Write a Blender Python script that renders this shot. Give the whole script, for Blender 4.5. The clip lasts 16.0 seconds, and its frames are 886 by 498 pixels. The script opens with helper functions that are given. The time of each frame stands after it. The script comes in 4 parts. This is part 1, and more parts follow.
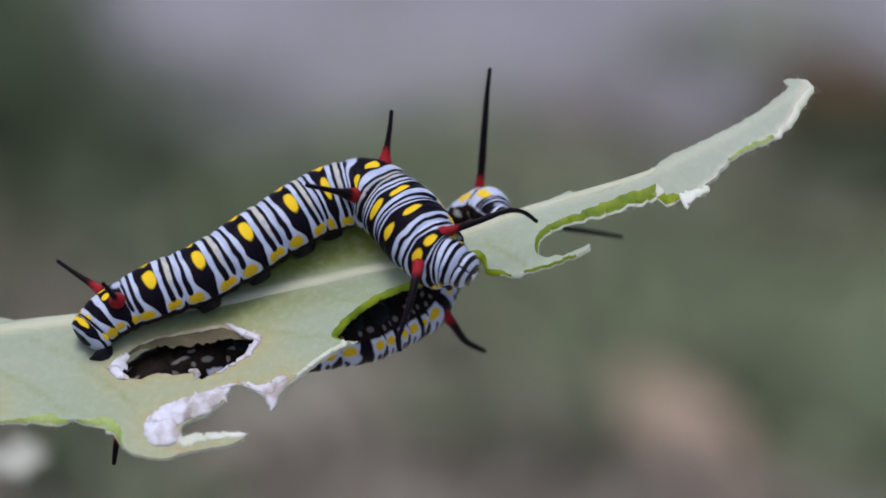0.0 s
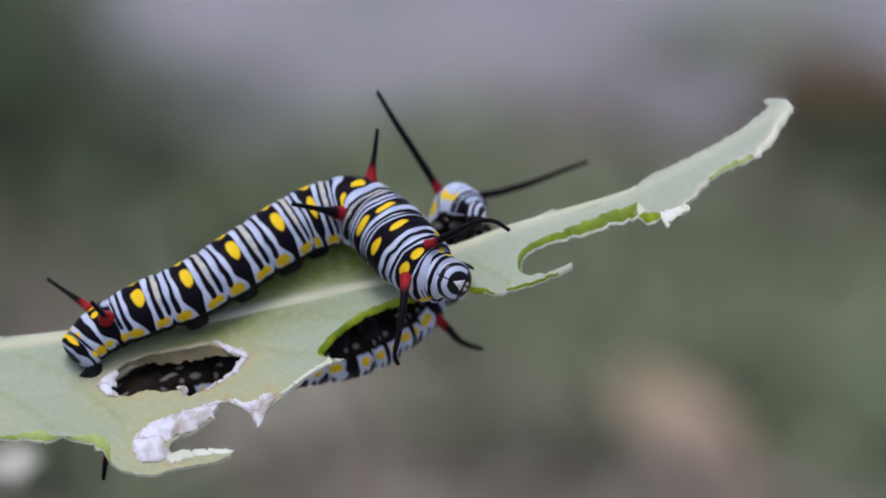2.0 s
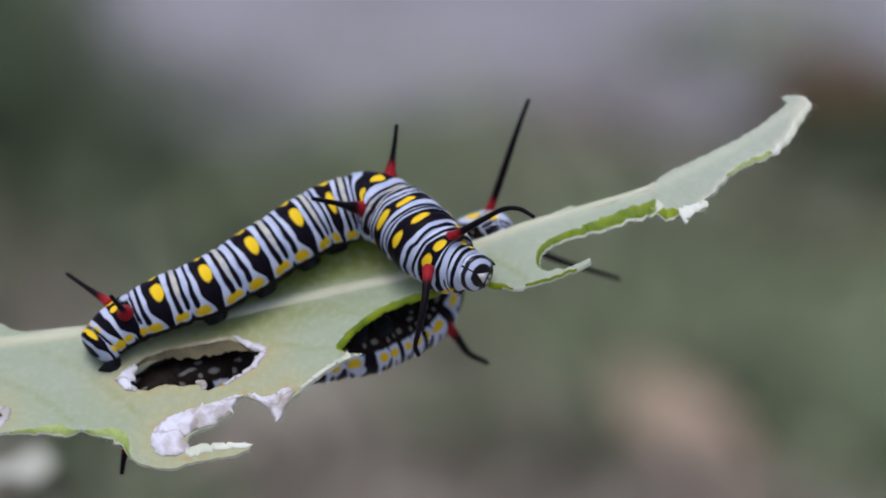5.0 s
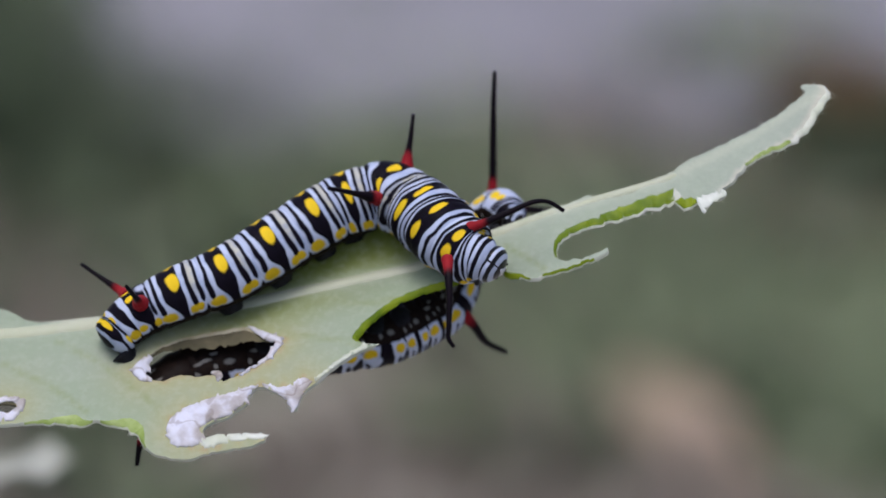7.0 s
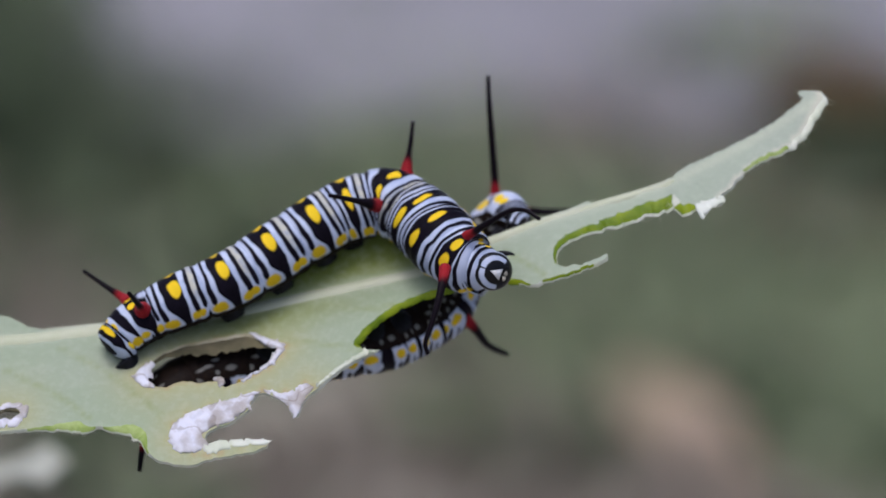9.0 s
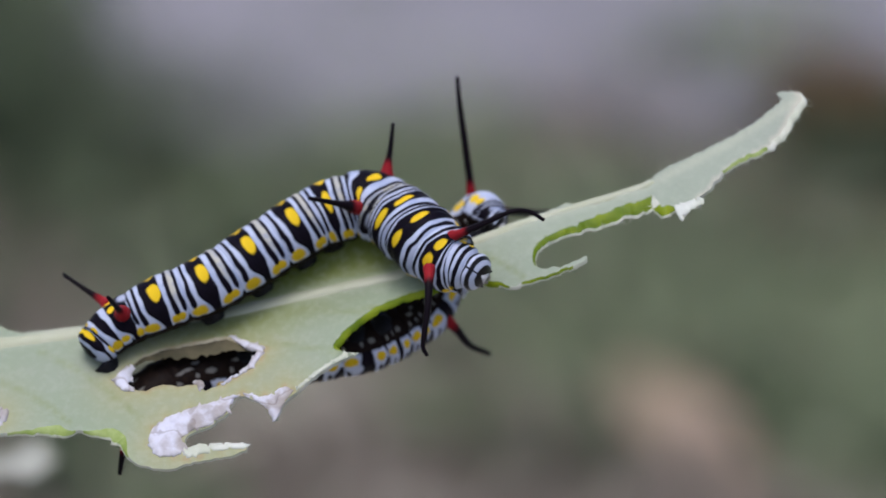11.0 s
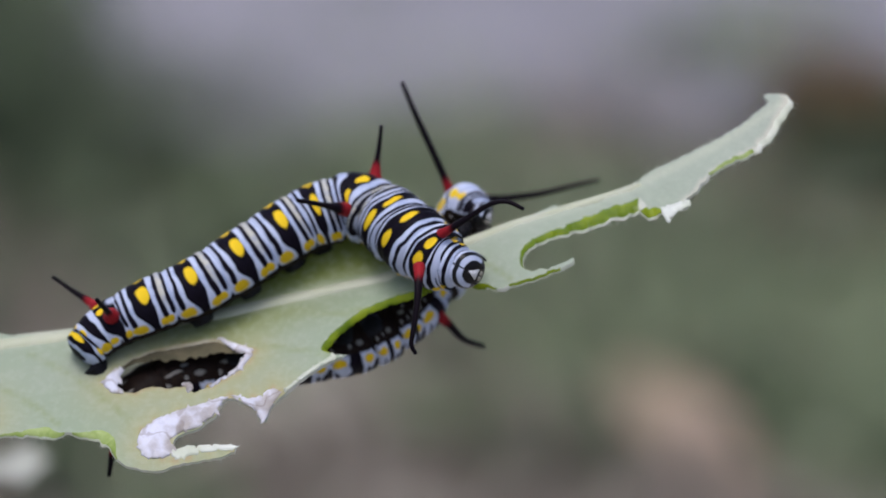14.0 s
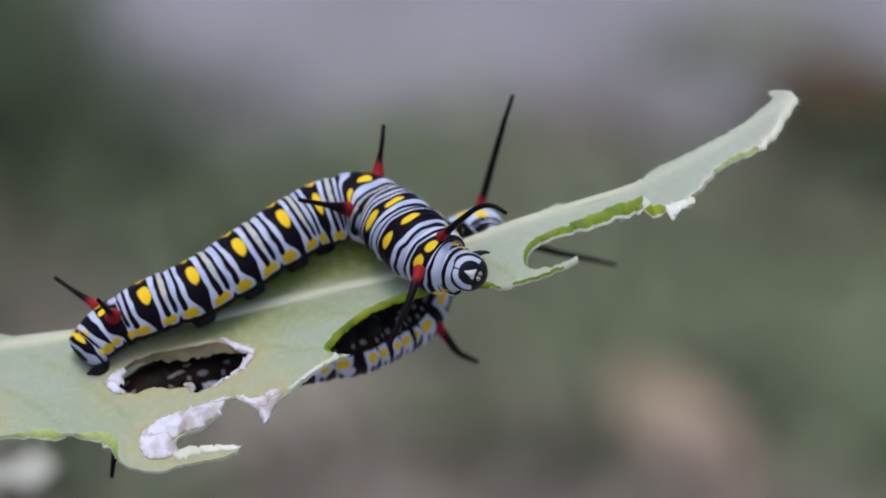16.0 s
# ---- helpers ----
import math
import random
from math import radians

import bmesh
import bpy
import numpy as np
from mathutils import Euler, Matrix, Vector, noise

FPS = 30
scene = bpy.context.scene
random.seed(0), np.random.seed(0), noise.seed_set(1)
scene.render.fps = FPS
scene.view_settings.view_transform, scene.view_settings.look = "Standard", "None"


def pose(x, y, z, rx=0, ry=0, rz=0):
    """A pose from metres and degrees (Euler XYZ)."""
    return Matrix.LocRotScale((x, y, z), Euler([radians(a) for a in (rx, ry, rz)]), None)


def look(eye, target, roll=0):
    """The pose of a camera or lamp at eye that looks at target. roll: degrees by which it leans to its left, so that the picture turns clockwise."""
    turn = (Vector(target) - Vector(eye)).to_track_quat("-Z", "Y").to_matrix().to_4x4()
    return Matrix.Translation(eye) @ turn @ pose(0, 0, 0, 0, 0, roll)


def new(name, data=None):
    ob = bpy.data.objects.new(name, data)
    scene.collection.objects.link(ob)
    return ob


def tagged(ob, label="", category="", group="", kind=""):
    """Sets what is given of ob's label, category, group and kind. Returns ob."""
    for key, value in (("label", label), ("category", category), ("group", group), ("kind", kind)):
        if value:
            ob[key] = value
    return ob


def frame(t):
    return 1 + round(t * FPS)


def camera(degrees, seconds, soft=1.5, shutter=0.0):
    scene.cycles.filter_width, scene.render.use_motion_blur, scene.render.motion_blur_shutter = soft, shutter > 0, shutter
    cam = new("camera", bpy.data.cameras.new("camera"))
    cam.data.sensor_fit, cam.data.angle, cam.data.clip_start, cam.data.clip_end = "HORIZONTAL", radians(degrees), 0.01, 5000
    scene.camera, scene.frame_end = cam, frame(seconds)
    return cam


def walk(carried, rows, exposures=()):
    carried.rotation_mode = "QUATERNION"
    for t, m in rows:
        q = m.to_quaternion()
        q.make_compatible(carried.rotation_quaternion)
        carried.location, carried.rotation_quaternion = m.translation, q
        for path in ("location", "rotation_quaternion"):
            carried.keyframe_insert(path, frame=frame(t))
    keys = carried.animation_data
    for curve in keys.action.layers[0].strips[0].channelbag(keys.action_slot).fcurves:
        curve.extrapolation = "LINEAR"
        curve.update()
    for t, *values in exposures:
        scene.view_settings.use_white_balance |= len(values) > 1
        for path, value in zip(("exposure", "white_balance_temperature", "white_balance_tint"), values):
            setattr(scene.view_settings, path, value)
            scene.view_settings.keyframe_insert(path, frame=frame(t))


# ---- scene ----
from mathutils import geometry

# ---------------------------------------------------------------- camera
MM = 0.001
EYE = Vector((0.0, 0.0, 0.55))
TILT = -22.0          # the lens looks down on the plant
REACH = 0.280         # lens to the leaf
cam = camera(15.945, 16.0, soft=1.75)
HOLD = pose(EYE.x, EYE.y, EYE.z, 90 + TILT, 0, 0)
walk(cam, [(0.0, HOLD), (16.0, HOLD)], exposures=[(t, stops, 5900, 14.3) for t, stops in ((0.0, 0.32), (0.5, 0.32), (3.0, 0.40), (4.2, 0.38), (7.5, 0.32), (12.0, 0.35), (15.5, 0.38), (16.0, 0.38))])
cam.data.dof.use_dof = True
cam.data.dof.focus_distance = 0.2765
cam.data.dof.aperture_fstop = 14.0

# the plant's own space: x across the view, y away from the lens, z up, in millimetres
PLANT = pose(EYE.x, EYE.y, EYE.z, TILT, 0, 0) @ Matrix.Translation((0, REACH, 0))
PIVOT = Vector((-15, -3, -4)) * MM

# ---------------------------------------------------------------- world and light
world = bpy.data.worlds.new("world")
scene.world = world
world.use_nodes = True
wn = world.node_tree.nodes
sky = wn.new("ShaderNodeTexSky")
sky.sky_type, sky.sun_disc = "NISHITA", False
sky.sun_elevation, sky.sun_rotation = radians(78), radians(-145)
sky.dust_density, sky.air_density = 5.0, 0.9
world.node_tree.links.new(sky.outputs[0], wn["Background"].inputs[0])
wn["Background"].inputs[1].default_value = 0.13
sun = new("sun", bpy.data.lights.new("sun", "SUN"))
sun.data.energy, sun.data.angle, sun.data.color = 1.2, radians(28), (1.0, 0.95, 0.88)
sun.matrix_world = look((-0.30, -0.10, 3.0), (0, 0.2, 0.4))


# ---------------------------------------------------------------- material helpers
def material(name, rough=0.5, spec=0.5):
    m = bpy.data.materials.new(name)
    m.use_nodes = True
    b = m.node_tree.nodes["Principled BSDF"]
    b.inputs["Roughness"].default_value = rough
    b.inputs["Specular IOR Level"].default_value = spec
    return m, m.node_tree, b


def put(nt, socket, value):
    if hasattr(value, "is_linked"):
        nt.links.new(value, socket)
    elif isinstance(value, (tuple, list)):
        socket.default_value = (*value, 1.0) if len(value) == 3 and len(socket.default_value) == 4 else value
    else:
        socket.default_value = value


def calc(nt, op, a, b=0.0, c=0.0):
    n = nt.nodes.new("ShaderNodeMath")
    n.operation = op
    for i, v in enumerate((a, b, c)):
        put(nt, n.inputs[i], v)
    return n.outputs[0]


def step(nt, value, low, high):
    n = nt.nodes.new("ShaderNodeMapRange")
    n.interpolation_type = "SMOOTHSTEP"
    put(nt, n.inputs[0], value)
    n.inputs[1].default_value, n.inputs[2].default_value = low, high
    return n.outputs[0]


def blend(nt, factor, a, b):
    n = nt.nodes.new("ShaderNodeMix")
    n.data_type = "RGBA"
    put(nt, n.inputs[0], factor)
    put(nt, n.inputs[6], a)
    put(nt, n.inputs[7], b)
    return n.outputs[2]


def ramp(nt, value, stops):
    n = nt.nodes.new("ShaderNodeValToRGB")
    e = n.color_ramp.elements
    while len(e) < len(stops):
        e.new(0.5)
    for el, (p, c) in zip(e, stops):
        el.position, el.color = p, (*c, 1)
    put(nt, n.inputs[0], value)
    return n.outputs[0]


def noise_tex(nt, scale, detail=3.0, rough=0.55, coord="Object"):
    tc = nt.nodes.new("ShaderNodeTexCoord")
    n = nt.nodes.new("ShaderNodeTexNoise")
    n.inputs["Scale"].default_value, n.inputs["Detail"].default_value = scale, detail
    n.inputs["Roughness"].default_value = rough
    nt.links.new(tc.outputs[coord], n.inputs["Vector"])
    return n.outputs[0]


def bump(nt, b, height, strength, dist):
    n = nt.nodes.new("ShaderNodeBump")
    n.inputs["Strength"].default_value, n.inputs["Distance"].default_value = strength, dist
    put(nt, n.inputs["Height"], height)
    nt.links.new(n.outputs[0], b.inputs["Normal"])


def uv_of(nt):
    n = nt.nodes.new("ShaderNodeUVMap")
    n.uv_map = "skin"
    s = nt.nodes.new("ShaderNodeSeparateXYZ")
    nt.links.new(n.outputs[0], s.inputs[0])
    return s.outputs[0], s.outputs[1]


WHITE, BLACK = (0.425, 0.470, 0.595), (0.004, 0.0035, 0.0045)
CREAM, YELLOW = (0.42, 0.41, 0.35), (0.66, 0.455, 0.012)
BROWN = (0.018, 0.011, 0.007)


def bands(*pieces):
    """Colour stops for bands laid end to end: (width, colour) from tail to head, with soft borders."""
    total, at, stops, soft = sum(w for w, _ in pieces), 0.0, [], 0.008
    for w, c in pieces:
        stops += [(min(1, at / total + soft), c), (max(0, (at + w) / total - soft), c)]
        at += w
    return stops


def skin(name, base=((0.0, 1.0, 0),), lines=(), darks=(), dots=(), patches=(), marks=(), notches=(), belly=0.63, wobble=0.045, edge=0.013, tilt=0.0, mark_colour=(0.36, 0.36, 0.34)):
    """Banded larval skin on (u along the segment, r from the back, 0, to the belly, 1).

    base: (from u, to u, 1 where cream); lines: thin dark rings (u, half width, r where they end);
    darks: wide dark bands (u, half width) on the back to (u, half width) low on the side, narrowing from r to r;
    tilt: how far the bands run ahead on one side of the back; dots, patches: yellow spots (u, r, half length, half height); notches: dark gaps from below (u, half width)."""
    m, nt, b = material(name, 0.42, 0.03)
    u, v = uv_of(nt)
    n1 = noise_tex(nt, 420, 1.0)
    n2 = noise_tex(nt, 1900, 2.0)
    n3 = noise_tex(nt, 900, 2.0)
    uu = calc(nt, "ADD", u, calc(nt, "MULTIPLY", calc(nt, "SUBTRACT", n1, 0.5), wobble * 2.2))
    uu = calc(nt, "ADD", uu, calc(nt, "MULTIPLY", calc(nt, "SUBTRACT", n3, 0.5), wobble * 0.8))
    if tilt:
        lean = calc(nt, "MINIMUM", calc(nt, "MAXIMUM", calc(nt, "MULTIPLY_ADD", v, 16.0, -8.0), -1.0), 1.0)
        uu = calc(nt, "ADD", uu, calc(nt, "MULTIPLY", calc(nt, "MULTIPLY", lean, 4.0 * tilt), calc(nt, "MULTIPLY", u, calc(nt, "SUBTRACT", 1.0, u))))
    r = calc(nt, "ABSOLUTE", calc(nt, "MULTIPLY_ADD", v, 2.0, -1.0))
    rr = calc(nt, "ADD", r, calc(nt, "MULTIPLY", calc(nt, "SUBTRACT", n3, 0.5), 0.07))

    def spot(cu, cv, a, h, soft=0.16):
        x = calc(nt, "DIVIDE", calc(nt, "SUBTRACT", uu, cu), a)
        y = calc(nt, "DIVIDE", calc(nt, "SUBTRACT", rr, cv), h)
        d = calc(nt, "SQRT", calc(nt, "ADD", calc(nt, "MULTIPLY", x, x), calc(nt, "MULTIPLY", y, y)))
        return calc(nt, "SUBTRACT", 1.0, step(nt, d, 1 - soft, 1 + soft))

    def within(centre, half):
        away = calc(nt, "ABSOLUTE", calc(nt, "SUBTRACT", uu, centre))
        return step(nt, calc(nt, "SUBTRACT", half, away), -edge, edge)

    white = blend(nt, step(nt, noise_tex(nt, 480, 3.0), 0.42, 0.68), WHITE, (0.315, 0.365, 0.50))
    cream = blend(nt, step(nt, n3, 0.40, 0.62), CREAM, (0.30, 0.32, 0.36))
    col = white
    for lo, hi, kind in base:
        if kind:
            low = calc(nt, "MULTIPLY", within((lo + hi) / 2, (hi - lo) / 2), calc(nt, "SUBTRACT", 1.0, step(nt, rr, 0.30, 0.48)))
            col = blend(nt, low, col, cream)
    dark = None
    for cu, half, end in lines:
        t = step(nt, calc(nt, "SUBTRACT", end, rr), 0.0, 0.08)
        swell = calc(nt, "MULTIPLY_ADD", step(nt, rr, 0.2, 0.42), 0.35, 1.0)
        w = calc(nt, "SUBTRACT", calc(nt, "MULTIPLY", calc(nt, "MULTIPLY", t, half + 0.02), swell), 0.02)
        k = within(cu, w)
        dark = k if dark is None else calc(nt, "MAXIMUM", dark, k)
    for c0, h0, c1, h1, r0, r1 in darks:
        t = step(nt, rr, r0, r1)
        k = within(calc(nt, "MULTIPLY_ADD", t, c1 - c0, c0), calc(nt, "MULTIPLY_ADD", t, h1 - h0, h0))
        dark = k if dark is None else calc(nt, "MAXIMUM", dark, k)
    for cu, half in notches:
        k = within(cu, calc(nt, "MULTIPLY_ADD", step(nt, rr, belly - 0.13, belly + 0.03), half + 0.02, -0.02))
        dark = k if dark is None else calc(nt, "MAXIMUM", dark, k)
    if dark is not None:
        col = blend(nt, dark, col, blend(nt, n2, BLACK, (0.008, 0.006, 0.012)))
    for cu, cv, a, h in patches:
        col = blend(nt, spot(cu, cv, a, h, 0.22), col, blend(nt, n3, YELLOW, (0.52, 0.34, 0.012)))
    col = blend(nt, step(nt, rr, belly - 0.015, belly + 0.015), col, blend(nt, n2, BLACK, BROWN))
    for cu, cv, a, h in marks:
        col = blend(nt, calc(nt, "MULTIPLY", spot(cu, cv, a, h, 0.4), 0.8), col, mark_colour)
    for cu, cv, a, h in dots:
        col = blend(nt, spot(cu, cv, a, h), col, YELLOW)
    put(nt, b.inputs["Base Color"], col)
    put(nt, b.inputs["Roughness"], calc(nt, "MULTIPLY_ADD", n2, 0.25, 0.30))
    bump(nt, b, calc(nt, "ADD", n2, calc(nt, "MULTIPLY", noise_tex(nt, 5200, 2.0), 0.5)), 0.25, 0.00012)
    return m


K, W = BLACK, WHITE
BELLY_MARKS = ((0.30, 0.80, 0.13, 0.035), (0.78, 0.84, 0.10, 0.03), (0.55, 0.94, 0.2, 0.02))
PATCHES = ((0.665, 0.570, 0.10, 0.056), (0.81, 0.555, 0.09, 0.052), (0.165, 0.565, 0.15, 0.058))
RINGS = ((0.735, 0.037, 0.59), (0.915, 0.034, 0.55), (0.092, 0.036, 0.56))
SKIN = {
    "body": skin("striped_skin", ((0.765, 0.89, 1),), RINGS, ((0.405, 0.190, 0.450, 0.075, 0.38, 0.58),),
                 dots=((0.465, 0.180, 0.12, 0.115),), patches=PATCHES, marks=BELLY_MARKS, notches=((0.97, 0.05),)),
    "slim": skin("underside_larva_skin", ((0.765, 0.89, 1),), ((0.735, 0.030, 0.50), (0.915, 0.028, 0.48), (0.092, 0.030, 0.50)), ((0.397, 0.195, 0.455, 0.120, 0.24, 0.54), (0.95, 0.15, 0.95, -0.03, 0.42, 0.60)),
                 dots=((0.465, 0.180, 0.12, 0.115),), patches=((0.76, 0.585, 0.12, 0.055), (0.14, 0.585, 0.14, 0.055)), notches=((0.43, 0.09), (0.97, 0.07)),
                 marks=((0.20, 0.84, 0.14, 0.020), (0.66, 0.775, 0.10, 0.030), (0.42, 0.90, 0.08, 0.022), (0.04, 0.735, 0.06, 0.028), (0.36, 0.750, 0.05, 0.026)), wobble=0.09, belly=0.672, edge=0.025, mark_colour=(0.17, 0.165, 0.15)),
    "horned": skin("horned_skin", ((0.89, 1.0, 1),), ((0.855, 0.036, 0.50), (0.965, 0.026, 0.50), (0.02, 0.030, 0.50)), ((0.37, 0.24, 0.42, 0.09, 0.38, 0.56),),
                   dots=((0.43, 0.118, 0.105, 0.072),), patches=PATCHES, marks=BELLY_MARKS, notches=((0.97, 0.05),), tilt=0.16),
    "fore": skin("fore_skin", ((0.0, 0.04, 1),), ((0.065, 0.026, 0.52), (0.165, 0.026, 0.52), (0.87, 0.055, 0.54)), ((0.395, 0.155, 0.46, 0.10, 0.36, 0.58),),
                 dots=((0.39, 0.145, 0.090, 0.105),), patches=((0.16, 0.56, 0.15, 0.06), (0.76, 0.56, 0.15, 0.06)), marks=BELLY_MARKS, tilt=0.06),
    "breast": skin("breast_skin", (), ((0.12, 0.042, 0.52), (0.91, 0.034, 0.52)), ((0.50, 0.265, 0.54, 0.11, 0.38, 0.58),),
                   dots=((0.475, 0.150, 0.105, 0.095),), patches=((0.20, 0.56, 0.15, 0.06), (0.86, 0.55, 0.15, 0.06)), marks=BELLY_MARKS),
    "shoulder": skin("shoulder_skin", (), ((0.105, 0.040, 0.54), (0.88, 0.050, 0.58)), ((0.47, 0.29, 0.52, 0.16, 0.12, 0.42),),
                     dots=((0.45, 0.112, 0.150, 0.082),), patches=((0.14, 0.56, 0.14, 0.05), (0.94, 0.50, 0.10, 0.05)), marks=BELLY_MARKS),
    "collar": skin("collar_skin", (), ((0.40, 0.055, 0.66), (0.70, 0.095, 0.66)), ((0.04, 0.10, 0.02, 0.07, 0.25, 0.50),),
                   dots=((0.25, 0.43, 0.13, 0.065), (0.56, 0.47, 0.10, 0.055)), belly=0.62),
    "rear": skin("rear_skin", (), ((0.965, 0.028, 0.5),), ((0.235, 0.115, 0.30, 0.05, 0.30, 0.50), (0.70, 0.22, 0.80, 0.07, 0.36, 0.56)),
                 dots=((0.60, 0.095, 0.095, 0.048), (-0.02, 0.14, 0.10, 0.09)), patches=((0.16, 0.545, 0.19, 0.070), (0.50, 0.53, 0.15, 0.052), (0.93, 0.56, 0.085, 0.062)), marks=((0.87, 0.0, 0.10, 0.075),), notches=((0.68, 0.05),), mark_colour=WHITE),
    "pale": skin("pale_fore_skin", (), ((0.22, 0.030, 0.60), (0.52, 0.040, 0.60), (0.86, 0.050, 0.60)), belly=0.60),
    "patched": skin("patched_fore_skin", (), ((0.06, 0.025, 0.5), (0.73, 0.038, 0.55)), dots=((0.46, 0.42, 0.20, 0.085), (0.92, 0.31, 0.10, 0.09)), marks=((0.25, 0.66, 0.08, 0.05), (0.70, 0.70, 0.10, 0.04), (0.48, 0.82, 0.14, 0.04)), notches=((0.12, 0.06), (0.66, 0.07)), belly=0.57),
    "nape": skin("nape_skin", (), ((0.38, 0.085, 0.60), (0.66, 0.085, 0.60), (0.94, 0.07, 0.60)), dots=((0.12, 0.30, 0.16, 0.09),), belly=0.58),
    "tail": skin("tail_skin", (), (), ((0.02, 0.15, 0.0, 0.05, 0.46, 0.62), (0.58, 0.28, 0.56, 0.08, 0.30, 0.50), (0.99, 0.11, 0.95, 0.06, 0.30, 0.55)),
                 dots=((0.66, 0.11, 0.15, 0.14), (0.90, 0.52, 0.12, 0.07)), notches=((0.36, 0.04), (0.72, 0.06)), belly=0.76, wobble=0.09),
}


def head_material():
    m, nt, b = material("head_shell", 0.3, 0.22)
    u, v = uv_of(nt)
    n = noise_tex(nt, 900, 2.0)
    uu = calc(nt, "ADD", u, calc(nt, "MULTIPLY", calc(nt, "SUBTRACT", n, 0.5), 0.06))
    col = ramp(nt, uu, bands((0.48, K), (0.09, W), (0.11, K), (0.11, W), (0.21, K)))
    seam = calc(nt, "ABSOLUTE", calc(nt, "SUBTRACT", v, 0.5))
    col = blend(nt, step(nt, seam, 0.012, 0.005), col, BLACK)
    below = calc(nt, "ABSOLUTE", calc(nt, "MULTIPLY_ADD", v, 2.0, -1.0))
    col = blend(nt, step(nt, below, 0.62, 0.66), col, BLACK)
    put(nt, b.inputs["Base Color"], col)
    bump(nt, b, noise_tex(nt, 4000, 2.0), 0.2, 0.0001)
    return m


def plain(name, colour, other, scale, rough=0.5, strength=0.3, dist=0.0002, spec=0.4, share=(0.35, 0.65)):
    m, nt, b = material(name, rough, spec)
    n = noise_tex(nt, scale, 4.0)
    put(nt, b.inputs["Base Color"], blend(nt, step(nt, n, *share), colour, other))
    bump(nt, b, noise_tex(nt, scale * 3, 3.0), strength, dist)
    return m


def tentacle_material():
    m, nt, b = material("tentacle_skin", 0.42, 0.05)
    u, v = uv_of(nt)
    n = noise_tex(nt, 1500, 2.0)
    w = calc(nt, "ADD", u, calc(nt, "MULTIPLY", calc(nt, "SUBTRACT", n, 0.5), 0.10))
    red = blend(nt, n, (0.27, 0.016, 0.020), (0.18, 0.010, 0.014))
    put(nt, b.inputs["Base Color"], blend(nt, step(nt, w, 0.26, 0.44), red, (0.006, 0.004, 0.006)))
    bump(nt, b, noise_tex(nt, 3500, 2.0), 0.4, 0.00012)
    return m


def leaf_material(name, pale, green, wither_colour, veins=True, translucent=0.32):
    m, nt, b = material(name, 0.55, 0.35)
    big, fine = noise_tex(nt, 70, 3.0), noise_tex(nt, 1400, 3.0)
    col = blend(nt, step(nt, big, 0.3, 0.7), pale, green)
    a = nt.nodes.new("ShaderNodeAttribute")
    a.attribute_name = "wither"
    wither = calc(nt, "MULTIPLY", a.outputs["Fac"], calc(nt, "MULTIPLY_ADD", noise_tex(nt, 160, 3.0), 0.8, 0.55))
    col = blend(nt, calc(nt, "MINIMUM", wither, 1.0), col, wither_colour)
    col = blend(nt, calc(nt, "MULTIPLY", step(nt, wither, 0.72, 0.95), 0.8), col, (0.44, 0.31, 0.16))
    # far half greener, and darkened in colour for the shade under the arch
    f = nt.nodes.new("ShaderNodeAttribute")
    f.attribute_name = "green_arch_shade"
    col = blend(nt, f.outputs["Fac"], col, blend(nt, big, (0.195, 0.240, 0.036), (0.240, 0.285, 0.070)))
    # tip paled in the colour, for its angle to the light
    w = nt.nodes.new("ShaderNodeAttribute")
    w.attribute_name = "tip_lightening"
    col = blend(nt, calc(nt, "MULTIPLY", w.outputs["Fac"], 0.75), col, (0.435, 0.480, 0.395))
    if veins:
        r = nt.nodes.new("ShaderNodeAttribute")
        r.attribute_name = "vein"
        col = blend(nt, calc(nt, "MULTIPLY", r.outputs["Fac"], 0.55), col, (0.58, 0.62, 0.47))
        t = nt.nodes.new("ShaderNodeAttribute")
        t.attribute_name = "side_vein"
        col = blend(nt, calc(nt, "MULTIPLY", t.outputs["Fac"], 0.6), col, (0.27, 0.32, 0.13))
    e = nt.nodes.new("ShaderNodeAttribute")
    e.attribute_name = "bleach"
    col = blend(nt, calc(nt, "MULTIPLY", e.outputs["Fac"], 0.85), col, blend(nt, big, (0.60, 0.555, 0.42), (0.66, 0.65, 0.56)))
    col = blend(nt, calc(nt, "MULTIPLY", step(nt, fine, 0.42, 0.70), 0.13), col, (0.62, 0.66, 0.55))
    put(nt, b.inputs["Base Color"], col)
    put(nt, b.inputs["Roughness"], calc(nt, "MULTIPLY_ADD", fine, 0.25, 0.42))
    bump(nt, b, calc(nt, "ADD", fine, noise_tex(nt, 420, 3.0)), 0.45, 0.00018)
    if translucent:
        tr = nt.nodes.new("ShaderNodeBsdfTranslucent")
        put(nt, tr.inputs[0], col)
        mx = nt.nodes.new("ShaderNodeMixShader")
        mx.inputs[0].default_value = translucent
        nt.links.new(b.outputs[0], mx.inputs[1])
        nt.links.new(tr.outputs[0], mx.inputs[2])
        nt.links.new(mx.outputs[0], nt.nodes["Material Output"].inputs[0])
    return m


